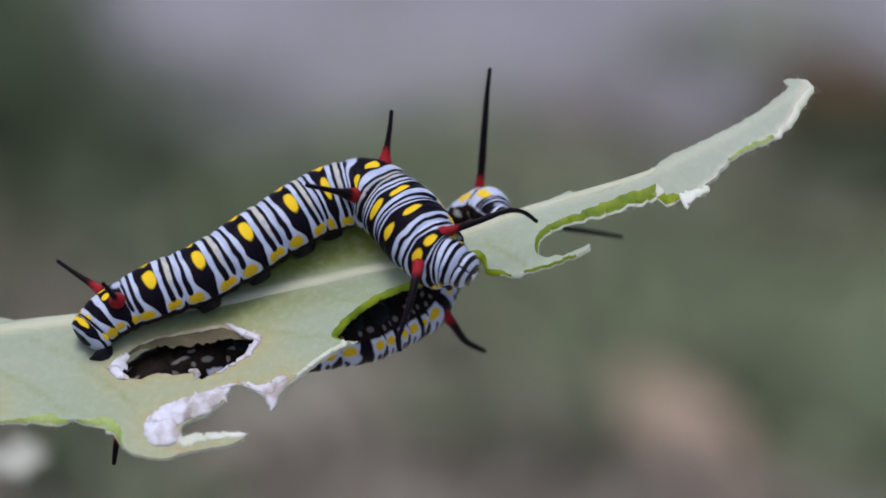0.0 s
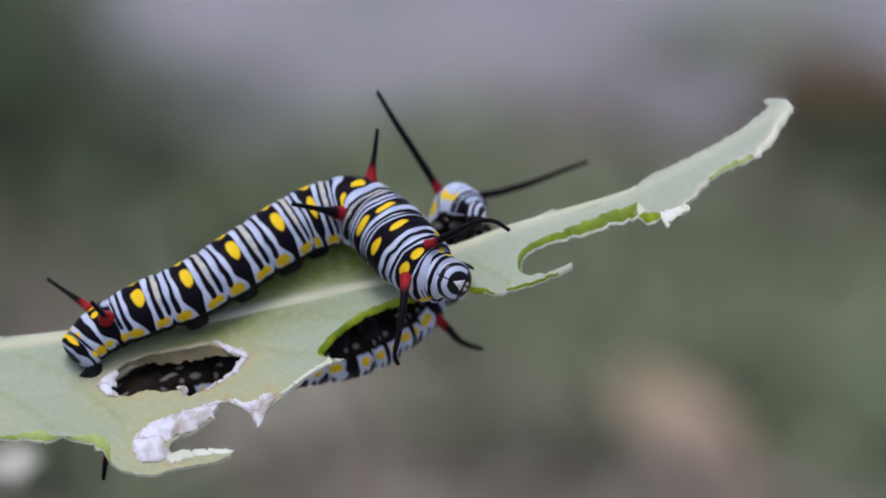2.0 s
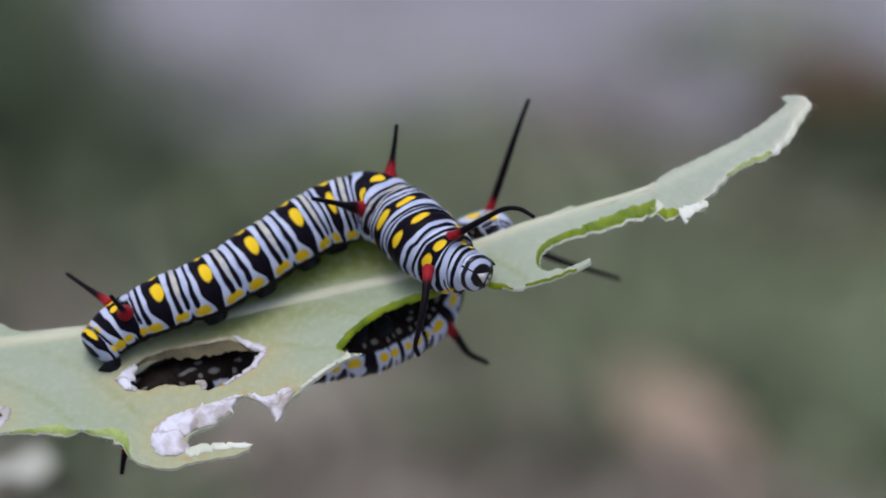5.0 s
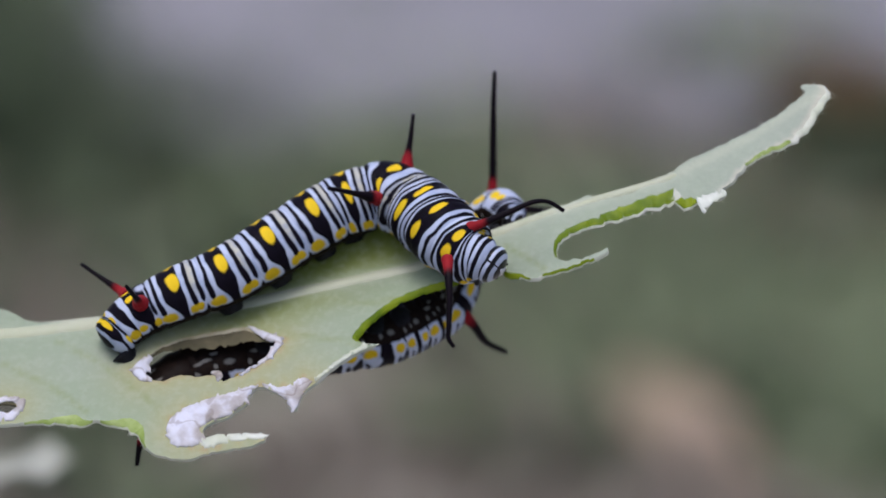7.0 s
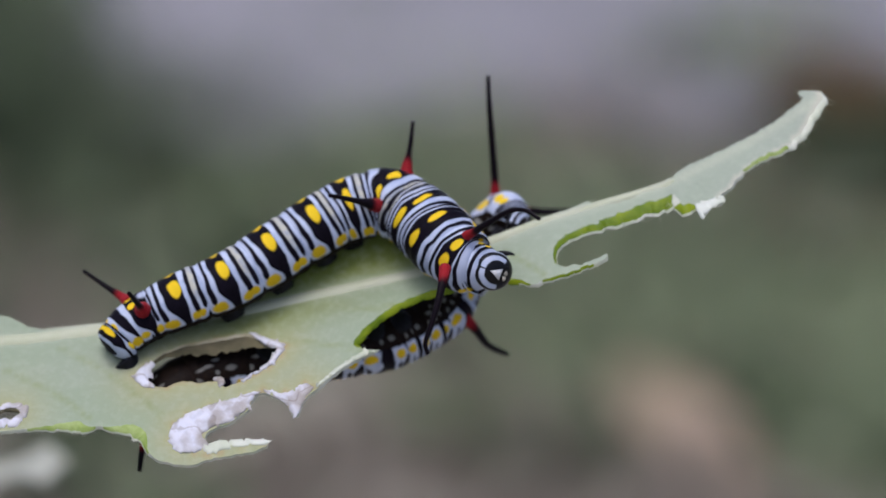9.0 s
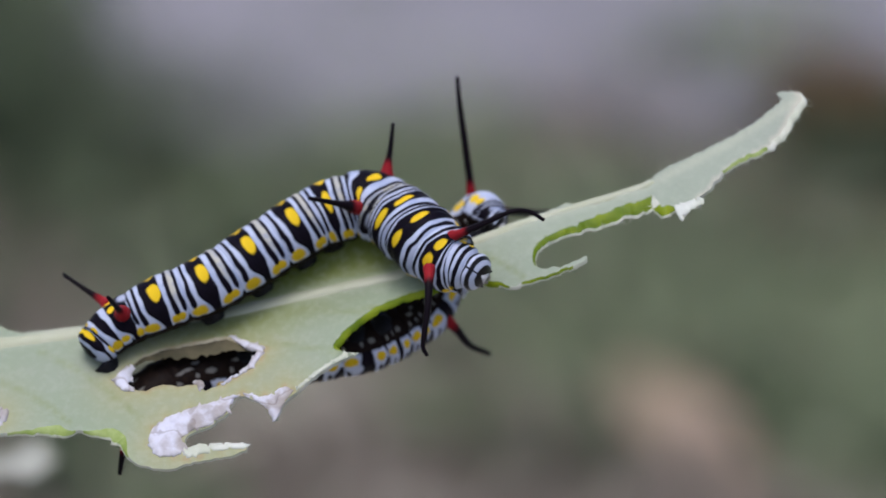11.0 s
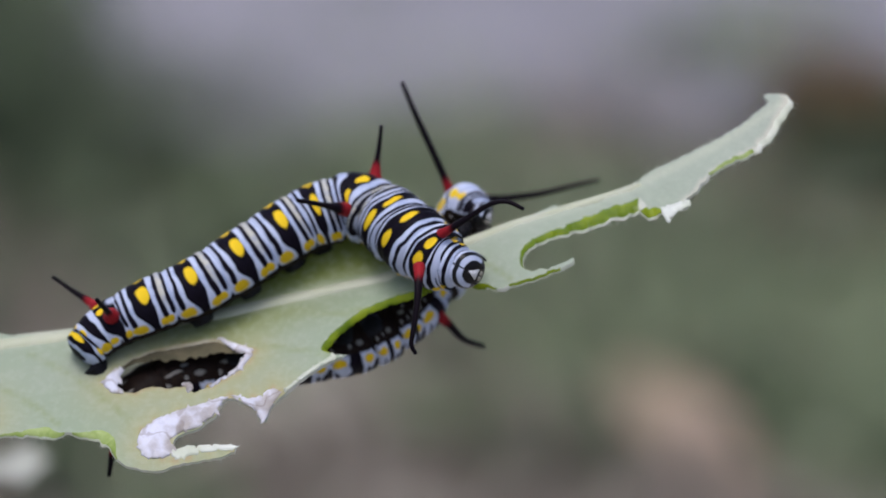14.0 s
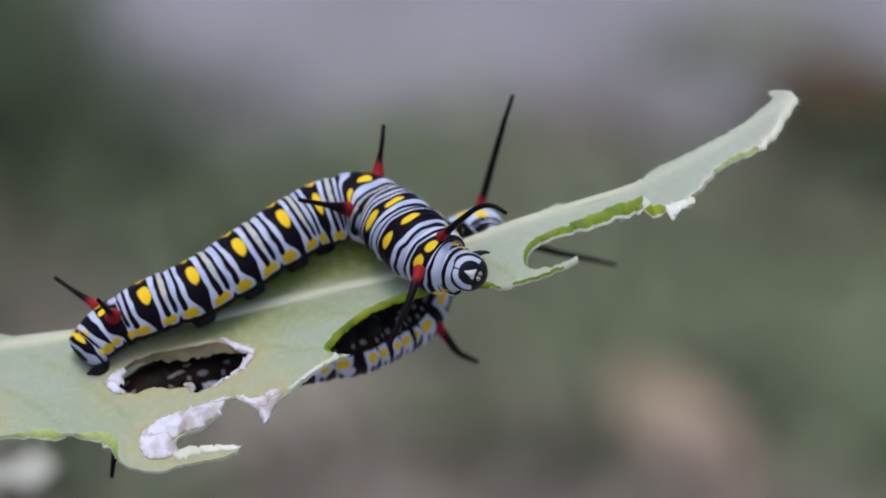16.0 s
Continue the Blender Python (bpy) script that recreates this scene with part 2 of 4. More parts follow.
def membrane_material():
    """Crumpled dead leaf skin: lilac-white with grey-tan blotches, brown creases and a tan border."""
    m, nt, b = material("dried_leaf_membrane", 0.6, 0.25)
    blotch, crease = noise_tex(nt, 260, 4.0), noise_tex(nt, 210, 2.0)
    col = blend(nt, calc(nt, "MULTIPLY", step(nt, blotch, 0.44, 0.62), 0.8), (0.76, 0.77, 0.85), (0.40, 0.36, 0.33))
    line = calc(nt, "ABSOLUTE", calc(nt, "SUBTRACT", crease, 0.47))
    col = blend(nt, calc(nt, "MULTIPLY", step(nt, line, 0.018, 0.006), 0.4), col, (0.20, 0.15, 0.12))
    e = nt.nodes.new("ShaderNodeAttribute")
    e.attribute_name = "border"
    col = blend(nt, calc(nt, "MULTIPLY", calc(nt, "MULTIPLY", e.outputs["Fac"], 0.30), step(nt, noise_tex(nt, 420, 3.0), 0.36, 0.58)), col, (0.36, 0.29, 0.17))
    put(nt, b.inputs["Base Color"], col)
    bump(nt, b, calc(nt, "ADD", blotch, noise_tex(nt, 1100, 3.0)), 0.7, 0.0003)
    tr = nt.nodes.new("ShaderNodeBsdfTranslucent")
    put(nt, tr.inputs[0], col)
    mx = nt.nodes.new("ShaderNodeMixShader")
    mx.inputs[0].default_value = 0.3
    nt.links.new(b.outputs[0], mx.inputs[1])
    nt.links.new(tr.outputs[0], mx.inputs[2])
    nt.links.new(mx.outputs[0], nt.nodes["Material Output"].inputs[0])
    return m


HEAD = head_material()
TENTACLE = tentacle_material()
FOOT = plain("dark_leg_skin", (0.005, 0.005, 0.006), (0.012, 0.012, 0.016), 900, 0.45, 0.3, 0.0002, 0.12)
FACE = plain("pale_face_plate", (0.62, 0.63, 0.64), (0.5, 0.5, 0.5), 1500, 0.3)
LABRUM = plain("tan_mouth_plate", (0.34, 0.32, 0.26), (0.26, 0.24, 0.19), 1500, 0.4)
LEAF = leaf_material("leaf_skin", (0.378, 0.435, 0.332), (0.328, 0.405, 0.272), (0.425, 0.415, 0.20))
LEAF_BACK = leaf_material("leaf_underside", (0.34, 0.42, 0.25), (0.28, 0.38, 0.19), (0.45, 0.42, 0.20), False)
FLESH = plain("chewed_leaf_flesh", (0.090, 0.145, 0.002), (0.185, 0.240, 0.006), 420, 0.5, 0.5, 0.0002, 0.15)
# inner wall of the hole, a darker brown than its rim
HOLE_WALL = plain("dark_brown_hole_wall", (0.060, 0.053, 0.024), (0.115, 0.098, 0.050), 300, 0.6, 0.5, 0.0002, 0.2)
PALE_FLESH = plain("pale_chewed_flesh", (0.19, 0.27, 0.040), (0.31, 0.385, 0.13), 420, 0.45, 0.5, 0.0002, 0.3)
EDGE = plain("pale_leaf_edge", (0.45, 0.48, 0.36), (0.53, 0.54, 0.45), 500, 0.5, 0.3, 0.0002, 0.4)
PALE = plain("bleached_leaf", (0.56, 0.58, 0.51), (0.43, 0.46, 0.35), 260, 0.55, 0.4, 0.0003, 0.3)
MIDRIB = plain("midrib_skin", (0.405, 0.422, 0.308), (0.370, 0.396, 0.264), 300, 0.5, 0.2, 0.0002, 0.3)
DRY = membrane_material()
RIM = plain("dried_rim", (0.42, 0.38, 0.26), (0.27, 0.23, 0.12), 420, 0.6, 0.5, 0.0003, 0.3)


# ---------------------------------------------------------------- mesh helpers
def part(name, bm, mat, parent=None, label=""):
    me = bpy.data.meshes.new(name)
    bm.to_mesh(me)
    bm.free()
    for m in (mat if isinstance(mat, (list, tuple)) else [mat]):
        me.materials.append(m)
    for p in me.polygons:
        p.use_smooth = True
    ob = new(name, me)
    if parent is not None:
        ob.parent = parent
    if label:
        ob["label"] = label
    return ob


def spline(points, n):
    """Smooth run through rows of numbers, n steps from row to row."""
    P = np.array(points, float)
    P = np.vstack([2 * P[0] - P[1], P, 2 * P[-1] - P[-2]])
    out = []
    for i in range(1, len(P) - 2):
        for j in range(n):
            t = j / n
            out.append(0.5 * (2 * P[i] + (P[i + 1] - P[i - 1]) * t + (2 * P[i - 1] - 5 * P[i] + 4 * P[i + 1] - P[i + 2]) * t * t
                              + (3 * P[i] - P[i - 1] - 3 * P[i + 1] + P[i + 2]) * t ** 3))
    out.append(P[-2])
    return np.array(out)


def rings_mesh(bm, rings, uvs=None, close=True):
    """Skin a row of rings; uvs: (u of ring, v of column) pairs."""
    layer = bm.loops.layers.uv.get("skin") or bm.loops.layers.uv.new("skin")
    rows = [[bm.verts.new(p) for p in ring] for ring in rings]
    n = len(rings[0])
    for i in range(len(rows) - 1):
        for j in range(n):
            k = (j + 1) % n
            f = bm.faces.new((rows[i][j], rows[i][k], rows[i + 1][k], rows[i + 1][j]))
            if uvs is not None:
                for loop, (a, c) in zip(f.loops, ((i, j), (i, j + 1), (i + 1, j + 1), (i + 1, j))):
                    loop[layer].uv = (uvs[a], c / n)
    if close:
        for row, a in ((rows[0][::-1], 0), (rows[-1], -1)):
            f = bm.faces.new(row)
            for loop in f.loops:
                loop[layer].uv = (uvs[a] if uvs is not None else 0, 0.99)
    return rows


def tube(points, origin, sides=10, steps=5, wobble=0.0):
    """A tapered tube through (x, y, z, radius) rows in millimetres, about an origin."""
    bm = bmesh.new()
    P = spline(points, steps)
    rings, us, run = [], [], 0.0
    for i, row in enumerate(P):
        c = Vector(row[:3])
        d = Vector(P[min(i + 1, len(P) - 1)][:3] - P[max(i - 1, 0)][:3]).normalized()
        a = (Vector((0.3, -0.2, 1)) - d * d.dot(Vector((0.3, -0.2, 1)))).normalized()
        b = d.cross(a)
        r = float(row[3] * (1 + wobble * noise.noise(c * 3.1)))
        rings.append([(c + r * (math.cos(q) * a + math.sin(q) * b)) * MM - origin for q in np.linspace(0, 2 * math.pi, sides, False).tolist()])
        run += float(np.linalg.norm(row[:3] - P[max(i - 1, 0)][:3]))
        us.append(min(0.999, run / 5.0))
    rings_mesh(bm, rings, us)
    return bm


# ---------------------------------------------------------------- leaf
RIB_X = (-60, -39.2, -20.7, -14.45, -3.9, 0.85, 7.45, 10.8, 18.3, 25.8, 32.3, 45)
RIB_Z = (-8.2, -7.2, -4.85, -3.5, -1.25, 0.95, 3.45, 4.45, 6.65, 10.45, 14.55, 22)


def leaf_depth(x, z):
    d = z - np.interp(x, RIB_X, RIB_Z)
    return (0.9 if d < 0 else 0.6) * d


def leaf_at(x, z):
    """The leaf's upper surface, gently wavy, with the midrib a little sunk."""
    y = leaf_depth(x, z) + 0.35 * noise.noise(Vector((x * 0.12, z * 0.2, 3.0))) + 0.06 * noise.noise(Vector((x * 0.8, z * 0.8, 7.0)))
    return Vector((x, y, z))


def leaf_normal(x, z):
    e = 0.2
    a, b = leaf_at(x + e, z) - leaf_at(x - e, z), leaf_at(x, z + e) - leaf_at(x, z - e)
    n = a.cross(b).normalized()
    return n if n.y < 0 else -n


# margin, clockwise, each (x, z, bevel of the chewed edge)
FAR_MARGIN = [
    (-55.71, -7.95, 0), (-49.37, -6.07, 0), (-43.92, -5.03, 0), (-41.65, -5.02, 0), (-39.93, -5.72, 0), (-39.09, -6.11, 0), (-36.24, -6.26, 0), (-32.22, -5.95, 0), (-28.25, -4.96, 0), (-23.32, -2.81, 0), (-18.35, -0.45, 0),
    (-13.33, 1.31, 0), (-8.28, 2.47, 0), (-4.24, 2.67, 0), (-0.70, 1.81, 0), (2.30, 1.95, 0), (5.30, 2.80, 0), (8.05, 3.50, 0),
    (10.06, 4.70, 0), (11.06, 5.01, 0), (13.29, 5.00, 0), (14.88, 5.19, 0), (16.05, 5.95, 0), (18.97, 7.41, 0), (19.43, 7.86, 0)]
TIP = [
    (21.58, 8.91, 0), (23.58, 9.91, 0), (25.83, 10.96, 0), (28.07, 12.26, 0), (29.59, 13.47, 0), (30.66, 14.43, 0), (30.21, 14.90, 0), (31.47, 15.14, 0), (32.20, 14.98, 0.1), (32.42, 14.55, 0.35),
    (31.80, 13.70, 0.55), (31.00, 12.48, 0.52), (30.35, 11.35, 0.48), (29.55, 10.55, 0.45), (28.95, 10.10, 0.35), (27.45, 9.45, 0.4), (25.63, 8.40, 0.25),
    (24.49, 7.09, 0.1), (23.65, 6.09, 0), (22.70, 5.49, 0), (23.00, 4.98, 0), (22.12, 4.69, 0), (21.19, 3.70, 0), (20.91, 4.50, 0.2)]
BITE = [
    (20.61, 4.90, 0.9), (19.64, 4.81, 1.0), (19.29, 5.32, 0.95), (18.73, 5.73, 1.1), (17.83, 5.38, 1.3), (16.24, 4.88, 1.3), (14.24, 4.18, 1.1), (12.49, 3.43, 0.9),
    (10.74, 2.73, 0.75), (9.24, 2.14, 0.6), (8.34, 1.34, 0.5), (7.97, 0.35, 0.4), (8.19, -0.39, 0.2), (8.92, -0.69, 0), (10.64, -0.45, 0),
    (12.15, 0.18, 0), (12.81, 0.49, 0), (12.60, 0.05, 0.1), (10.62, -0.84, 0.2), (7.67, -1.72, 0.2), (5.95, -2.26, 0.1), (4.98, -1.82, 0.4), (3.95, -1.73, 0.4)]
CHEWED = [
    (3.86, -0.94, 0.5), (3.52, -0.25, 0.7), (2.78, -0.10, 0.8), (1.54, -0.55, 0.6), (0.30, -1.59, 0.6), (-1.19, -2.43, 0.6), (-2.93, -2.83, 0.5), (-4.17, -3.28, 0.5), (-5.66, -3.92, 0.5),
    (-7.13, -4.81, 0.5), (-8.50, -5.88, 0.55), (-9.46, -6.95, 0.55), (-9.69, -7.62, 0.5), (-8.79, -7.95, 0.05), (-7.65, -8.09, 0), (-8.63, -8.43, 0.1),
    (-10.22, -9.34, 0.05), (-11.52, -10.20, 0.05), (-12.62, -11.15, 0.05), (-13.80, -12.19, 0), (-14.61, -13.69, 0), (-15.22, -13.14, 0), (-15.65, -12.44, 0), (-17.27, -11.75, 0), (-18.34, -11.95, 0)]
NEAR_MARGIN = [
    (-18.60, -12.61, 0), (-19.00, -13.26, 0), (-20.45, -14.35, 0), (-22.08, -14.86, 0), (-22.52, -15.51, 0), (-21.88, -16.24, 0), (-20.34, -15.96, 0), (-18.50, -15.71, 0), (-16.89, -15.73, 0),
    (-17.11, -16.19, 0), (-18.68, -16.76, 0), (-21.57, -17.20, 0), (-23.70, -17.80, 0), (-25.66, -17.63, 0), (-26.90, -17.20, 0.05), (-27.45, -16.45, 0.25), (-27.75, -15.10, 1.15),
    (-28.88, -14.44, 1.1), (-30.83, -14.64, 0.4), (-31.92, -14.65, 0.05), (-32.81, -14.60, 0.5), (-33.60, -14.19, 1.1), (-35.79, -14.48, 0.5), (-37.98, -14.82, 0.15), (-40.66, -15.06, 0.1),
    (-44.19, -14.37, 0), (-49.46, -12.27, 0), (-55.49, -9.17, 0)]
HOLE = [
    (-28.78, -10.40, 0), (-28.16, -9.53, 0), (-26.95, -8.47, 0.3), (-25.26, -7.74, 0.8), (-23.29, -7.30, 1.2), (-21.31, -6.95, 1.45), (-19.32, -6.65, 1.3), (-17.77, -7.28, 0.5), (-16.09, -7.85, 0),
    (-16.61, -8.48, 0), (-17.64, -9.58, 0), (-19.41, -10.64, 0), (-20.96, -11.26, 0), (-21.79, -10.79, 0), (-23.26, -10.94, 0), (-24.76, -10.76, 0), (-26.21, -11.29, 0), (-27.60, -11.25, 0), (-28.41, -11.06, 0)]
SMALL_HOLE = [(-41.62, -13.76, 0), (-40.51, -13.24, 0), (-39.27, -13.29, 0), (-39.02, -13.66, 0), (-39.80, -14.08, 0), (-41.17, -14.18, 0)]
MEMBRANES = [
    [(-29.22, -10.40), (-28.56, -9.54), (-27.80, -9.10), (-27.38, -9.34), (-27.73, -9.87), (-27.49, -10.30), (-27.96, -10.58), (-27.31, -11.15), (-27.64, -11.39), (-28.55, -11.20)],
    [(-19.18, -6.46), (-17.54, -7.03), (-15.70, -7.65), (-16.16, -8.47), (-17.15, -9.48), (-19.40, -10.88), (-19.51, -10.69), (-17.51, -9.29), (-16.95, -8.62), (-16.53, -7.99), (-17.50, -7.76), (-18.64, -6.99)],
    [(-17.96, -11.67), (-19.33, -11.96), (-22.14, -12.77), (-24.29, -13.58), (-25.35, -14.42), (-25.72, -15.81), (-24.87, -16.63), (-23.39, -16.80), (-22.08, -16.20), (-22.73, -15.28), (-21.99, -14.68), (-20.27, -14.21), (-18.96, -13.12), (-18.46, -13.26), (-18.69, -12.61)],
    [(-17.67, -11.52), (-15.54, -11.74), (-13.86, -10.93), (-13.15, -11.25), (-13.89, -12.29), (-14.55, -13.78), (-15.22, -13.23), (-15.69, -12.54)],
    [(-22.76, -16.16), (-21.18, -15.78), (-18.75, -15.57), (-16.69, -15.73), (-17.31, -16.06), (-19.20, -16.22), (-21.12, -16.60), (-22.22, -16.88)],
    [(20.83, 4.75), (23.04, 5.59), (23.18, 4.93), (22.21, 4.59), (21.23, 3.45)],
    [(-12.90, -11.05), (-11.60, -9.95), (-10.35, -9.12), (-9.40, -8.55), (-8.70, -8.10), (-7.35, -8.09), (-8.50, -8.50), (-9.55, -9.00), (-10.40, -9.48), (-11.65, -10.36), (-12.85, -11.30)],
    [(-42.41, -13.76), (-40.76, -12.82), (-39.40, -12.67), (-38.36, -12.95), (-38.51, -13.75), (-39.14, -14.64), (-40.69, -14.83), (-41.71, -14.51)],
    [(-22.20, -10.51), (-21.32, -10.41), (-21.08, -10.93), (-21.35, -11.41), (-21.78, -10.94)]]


# bleached cream facets along the tip's margin: (x, z, width)
FACETS = [
    [(31.9, 15.0, 0.25), (32.4, 14.55, 0.32), (31.8, 13.7, 0.30), (31.0, 12.5, 0.28), (30.35, 11.35, 0.26), (29.5, 10.5, 0.24)],
    [(29.3, 10.2, 0.14), (27.1, 9.1, 0.14), (25.6, 8.2, 0.18), (24.5, 7.1, 0.20), (23.6, 6.1, 0.18), (22.6, 5.5, 0.14)]]


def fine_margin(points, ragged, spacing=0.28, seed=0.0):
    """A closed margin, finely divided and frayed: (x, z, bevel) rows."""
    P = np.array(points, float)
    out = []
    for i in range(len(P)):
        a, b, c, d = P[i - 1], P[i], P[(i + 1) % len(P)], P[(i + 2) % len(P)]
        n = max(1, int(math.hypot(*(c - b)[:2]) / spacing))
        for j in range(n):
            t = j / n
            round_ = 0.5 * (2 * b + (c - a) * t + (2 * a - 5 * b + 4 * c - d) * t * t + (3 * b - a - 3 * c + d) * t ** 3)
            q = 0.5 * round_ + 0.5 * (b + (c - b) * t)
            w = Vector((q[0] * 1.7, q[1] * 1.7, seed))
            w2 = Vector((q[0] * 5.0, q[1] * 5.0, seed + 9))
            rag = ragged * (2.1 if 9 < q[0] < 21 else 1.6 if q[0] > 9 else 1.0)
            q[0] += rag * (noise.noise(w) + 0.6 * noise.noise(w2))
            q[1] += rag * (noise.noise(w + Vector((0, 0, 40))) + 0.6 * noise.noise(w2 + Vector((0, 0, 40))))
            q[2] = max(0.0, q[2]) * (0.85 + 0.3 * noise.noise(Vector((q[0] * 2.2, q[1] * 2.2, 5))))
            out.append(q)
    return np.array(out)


def outward(loop, hole):
    nxt, prv = np.roll(loop, -1, 0), np.roll(loop, 1, 0)
    d = (nxt - prv)[:, :2]
    n = np.stack([-d[:, 1], d[:, 0]], 1)
    n /= np.maximum(1e-6, np.linalg.norm(n, axis=1))[:, None]
    return -n if hole else n


def inside(loop, p):
    x, z = loop[:, 0], loop[:, 1]
    x2, z2 = np.roll(x, -1), np.roll(z, -1)
    cross = ((z > p[1]) != (z2 > p[1])) & (p[0] < (x2 - x) * (p[1] - z) / (z2 - z + 1e-12) + x)
    return bool(cross.sum() % 2)


def near_to(loop, p):
    return float(np.min(np.hypot(loop[:, 0] - p[0], loop[:, 1] - p[1])))


def sheet(loops, grid):
    """Triangles that fill the first loop without the others: points and faces."""
    pts, edges = [], []
    for lp in loops:
        s = len(pts)
        pts += [Vector((q[0], q[1])) for q in lp]
        edges += [(s + i, s + (i + 1) % len(lp)) for i in range(len(lp))]
    lo, hi = loops[0].min(0), loops[0].max(0)
    k = 0
    for z in np.arange(lo[1], hi[1], grid * 0.87):
        k += 1
        for x in np.arange(lo[0] + (k % 2) * grid / 2, hi[0], grid):
            q = (x, z)
            if inside(loops[0], q) and not any(inside(h, q) for h in loops[1:]) and min(near_to(lp, q) for lp in loops) > grid * 0.4:
                pts.append(Vector(q))
    vs, _, fs, _, _, _ = geometry.delaunay_2d_cdt(pts, edges, [], 0, 1e-5)
    keep = []
    for f in fs:
        c = sum((np.array(vs[i]) for i in f), np.zeros(2)) / len(f)
        if inside(loops[0], c) and not any(inside(h, c) for h in loops[1:]):
            keep.append(list(f))
    return [np.array(v) for v in vs], keep


def torn(loop, seed):
    """Small sharp tears and teeth along a margin."""
    rng = random.Random(seed)
    out, n = loop.copy(), outward(loop, False)
    i = 0
    while i < len(loop):
        out[i, :2] += n[i] * rng.choice((-0.42, -0.25, 0.15, 0.30)) * rng.uniform(0.3, 1.0)
        i += rng.randint(4, 11)
    return out


SIDE_VEINS = [((-24.65, -5.94), (-15.53, -7.12), (-9.04, -7.91)), ((-40.86, -9.87), (-35.56, -12.23), (-32.88, -14.00)), ((-36.07, -7.92), (-31.28, -10.31), (-26.50, -13.59)),
              ((-15.19, -3.95), (-9.14, -4.42), (-6.15, -4.17)), ((3.78, 0.55), (5.74, -0.45), (7.19, -1.43))]


def make_leaf():
    leaf = tagged(new("leaf"), "pale green half-eaten leaf with a chewed hole and dried white edges", "leaf")
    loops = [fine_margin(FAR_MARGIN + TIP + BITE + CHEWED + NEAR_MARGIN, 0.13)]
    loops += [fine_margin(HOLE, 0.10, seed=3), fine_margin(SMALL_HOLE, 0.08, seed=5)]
    outs = [outward(lp, i > 0) for i, lp in enumerate(loops)]
    lower = [np.column_stack([lp[:, :2] + o * lp[:, 2:3], lp[:, 2]]) for lp, o in zip(loops, outs)]
    withered = np.vstack([loops[1], loops[2]] + [np.array(m) @ np.eye(2, 3) for m in MEMBRANES[:5]])
    veins = [spline(v, 12) for v in SIDE_VEINS]
    facets = [spline(f, 8) for f in FACETS]

    def skin_part(name, lps, drop, mat, label):
        vs, fs = sheet(lps, 0.45)
        bm = bmesh.new()
        la = bm.verts.layers.float.new("wither")
        lv = bm.verts.layers.float.new("vein")
        ls = bm.verts.layers.float.new("side_vein")
        lw = bm.verts.layers.float.new("tip_lightening")
        lf = bm.verts.layers.float.new("green_arch_shade")
        lb = bm.verts.layers.float.new("bleach")
        made = []
        for q in vs:
            p = leaf_at(*q[:2]) - leaf_normal(*q[:2]) * drop
            v = bm.verts.new(p * MM)
            v[la] = math.exp(-(near_to(withered, q) / 1.8) ** 1.3) * 0.9
            v[lv] = math.exp(-((q[1] - np.interp(q[0], RIB_X, RIB_Z)) / 0.45) ** 2)
            v[ls] = max(math.exp(-(near_to(c, q) / 0.24) ** 2) for c in veins)
            v[lw] = min(1.0, max(0.0, (q[0] - 2.0) / 26.0)) ** 0.8
            v[lb] = max(math.exp(-float(np.min(np.hypot(c[:, 0] - q[0], c[:, 1] - q[1]) / c[:, 2])) ** 2) for c in facets)
            # greener far half, with painted shade along the strip under the body
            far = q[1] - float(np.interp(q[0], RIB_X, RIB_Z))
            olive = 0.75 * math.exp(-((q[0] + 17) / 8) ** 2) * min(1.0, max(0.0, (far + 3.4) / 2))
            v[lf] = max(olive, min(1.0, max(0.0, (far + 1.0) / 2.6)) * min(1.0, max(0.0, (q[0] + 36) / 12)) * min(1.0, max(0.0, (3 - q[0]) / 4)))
            made.append(v)
        for f in fs:
            try:
                bm.faces.new([made[i] for i in f])
            except ValueError:
                pass
        bmesh.ops.recalc_face_normals(bm, faces=bm.faces)
        return part(name, bm, mat, leaf, label)

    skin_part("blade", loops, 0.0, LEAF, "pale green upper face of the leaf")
    skin_part("underside", lower, 0.34, LEAF_BACK, "green underside of the leaf")
    for lp, lw, name, mat in zip(loops, lower, ("chewed_edge", "hole_rim", "hole_rim"), (FLESH, RIM, RIM)):
        bm = bmesh.new()
        a = [bm.verts.new(leaf_at(*q[:2]) * MM) for q in lp]
        thick = 0.88 if mat is FLESH else 0.16
        mid = [bm.verts.new((leaf_at(*((1 - thick) * q + thick * w)[:2]) - leaf_normal(*q[:2]) * (0.15 + 0.08 * noise.noise(Vector((q[0] * 3, q[1] * 3, 2))))) * MM) for q, w in zip(lp, lw)]
        b = [bm.verts.new((leaf_at(*w[:2]) - leaf_normal(*w[:2]) * 0.34) * MM) for w in lw]
        for i in range(len(a)):
            k = (i + 1) % len(a)
            pale = 1 if max(lp[i][2], lp[k][2]) < 0.14 or lp[i][0] > 29.3 or 18.9 < lp[i][0] < 19.6 else (2 if lp[i][0] < -20 or lp[i][0] > 21.5 else 0)
            bm.faces.new((a[i], a[k], mid[k], mid[i])).material_index = pale if mat is FLESH else 0
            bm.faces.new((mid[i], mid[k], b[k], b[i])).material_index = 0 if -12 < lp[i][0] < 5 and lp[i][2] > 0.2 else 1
        bmesh.ops.recalc_face_normals(bm, faces=bm.faces)
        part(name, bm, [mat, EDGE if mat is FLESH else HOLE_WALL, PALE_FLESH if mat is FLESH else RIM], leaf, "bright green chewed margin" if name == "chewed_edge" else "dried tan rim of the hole")
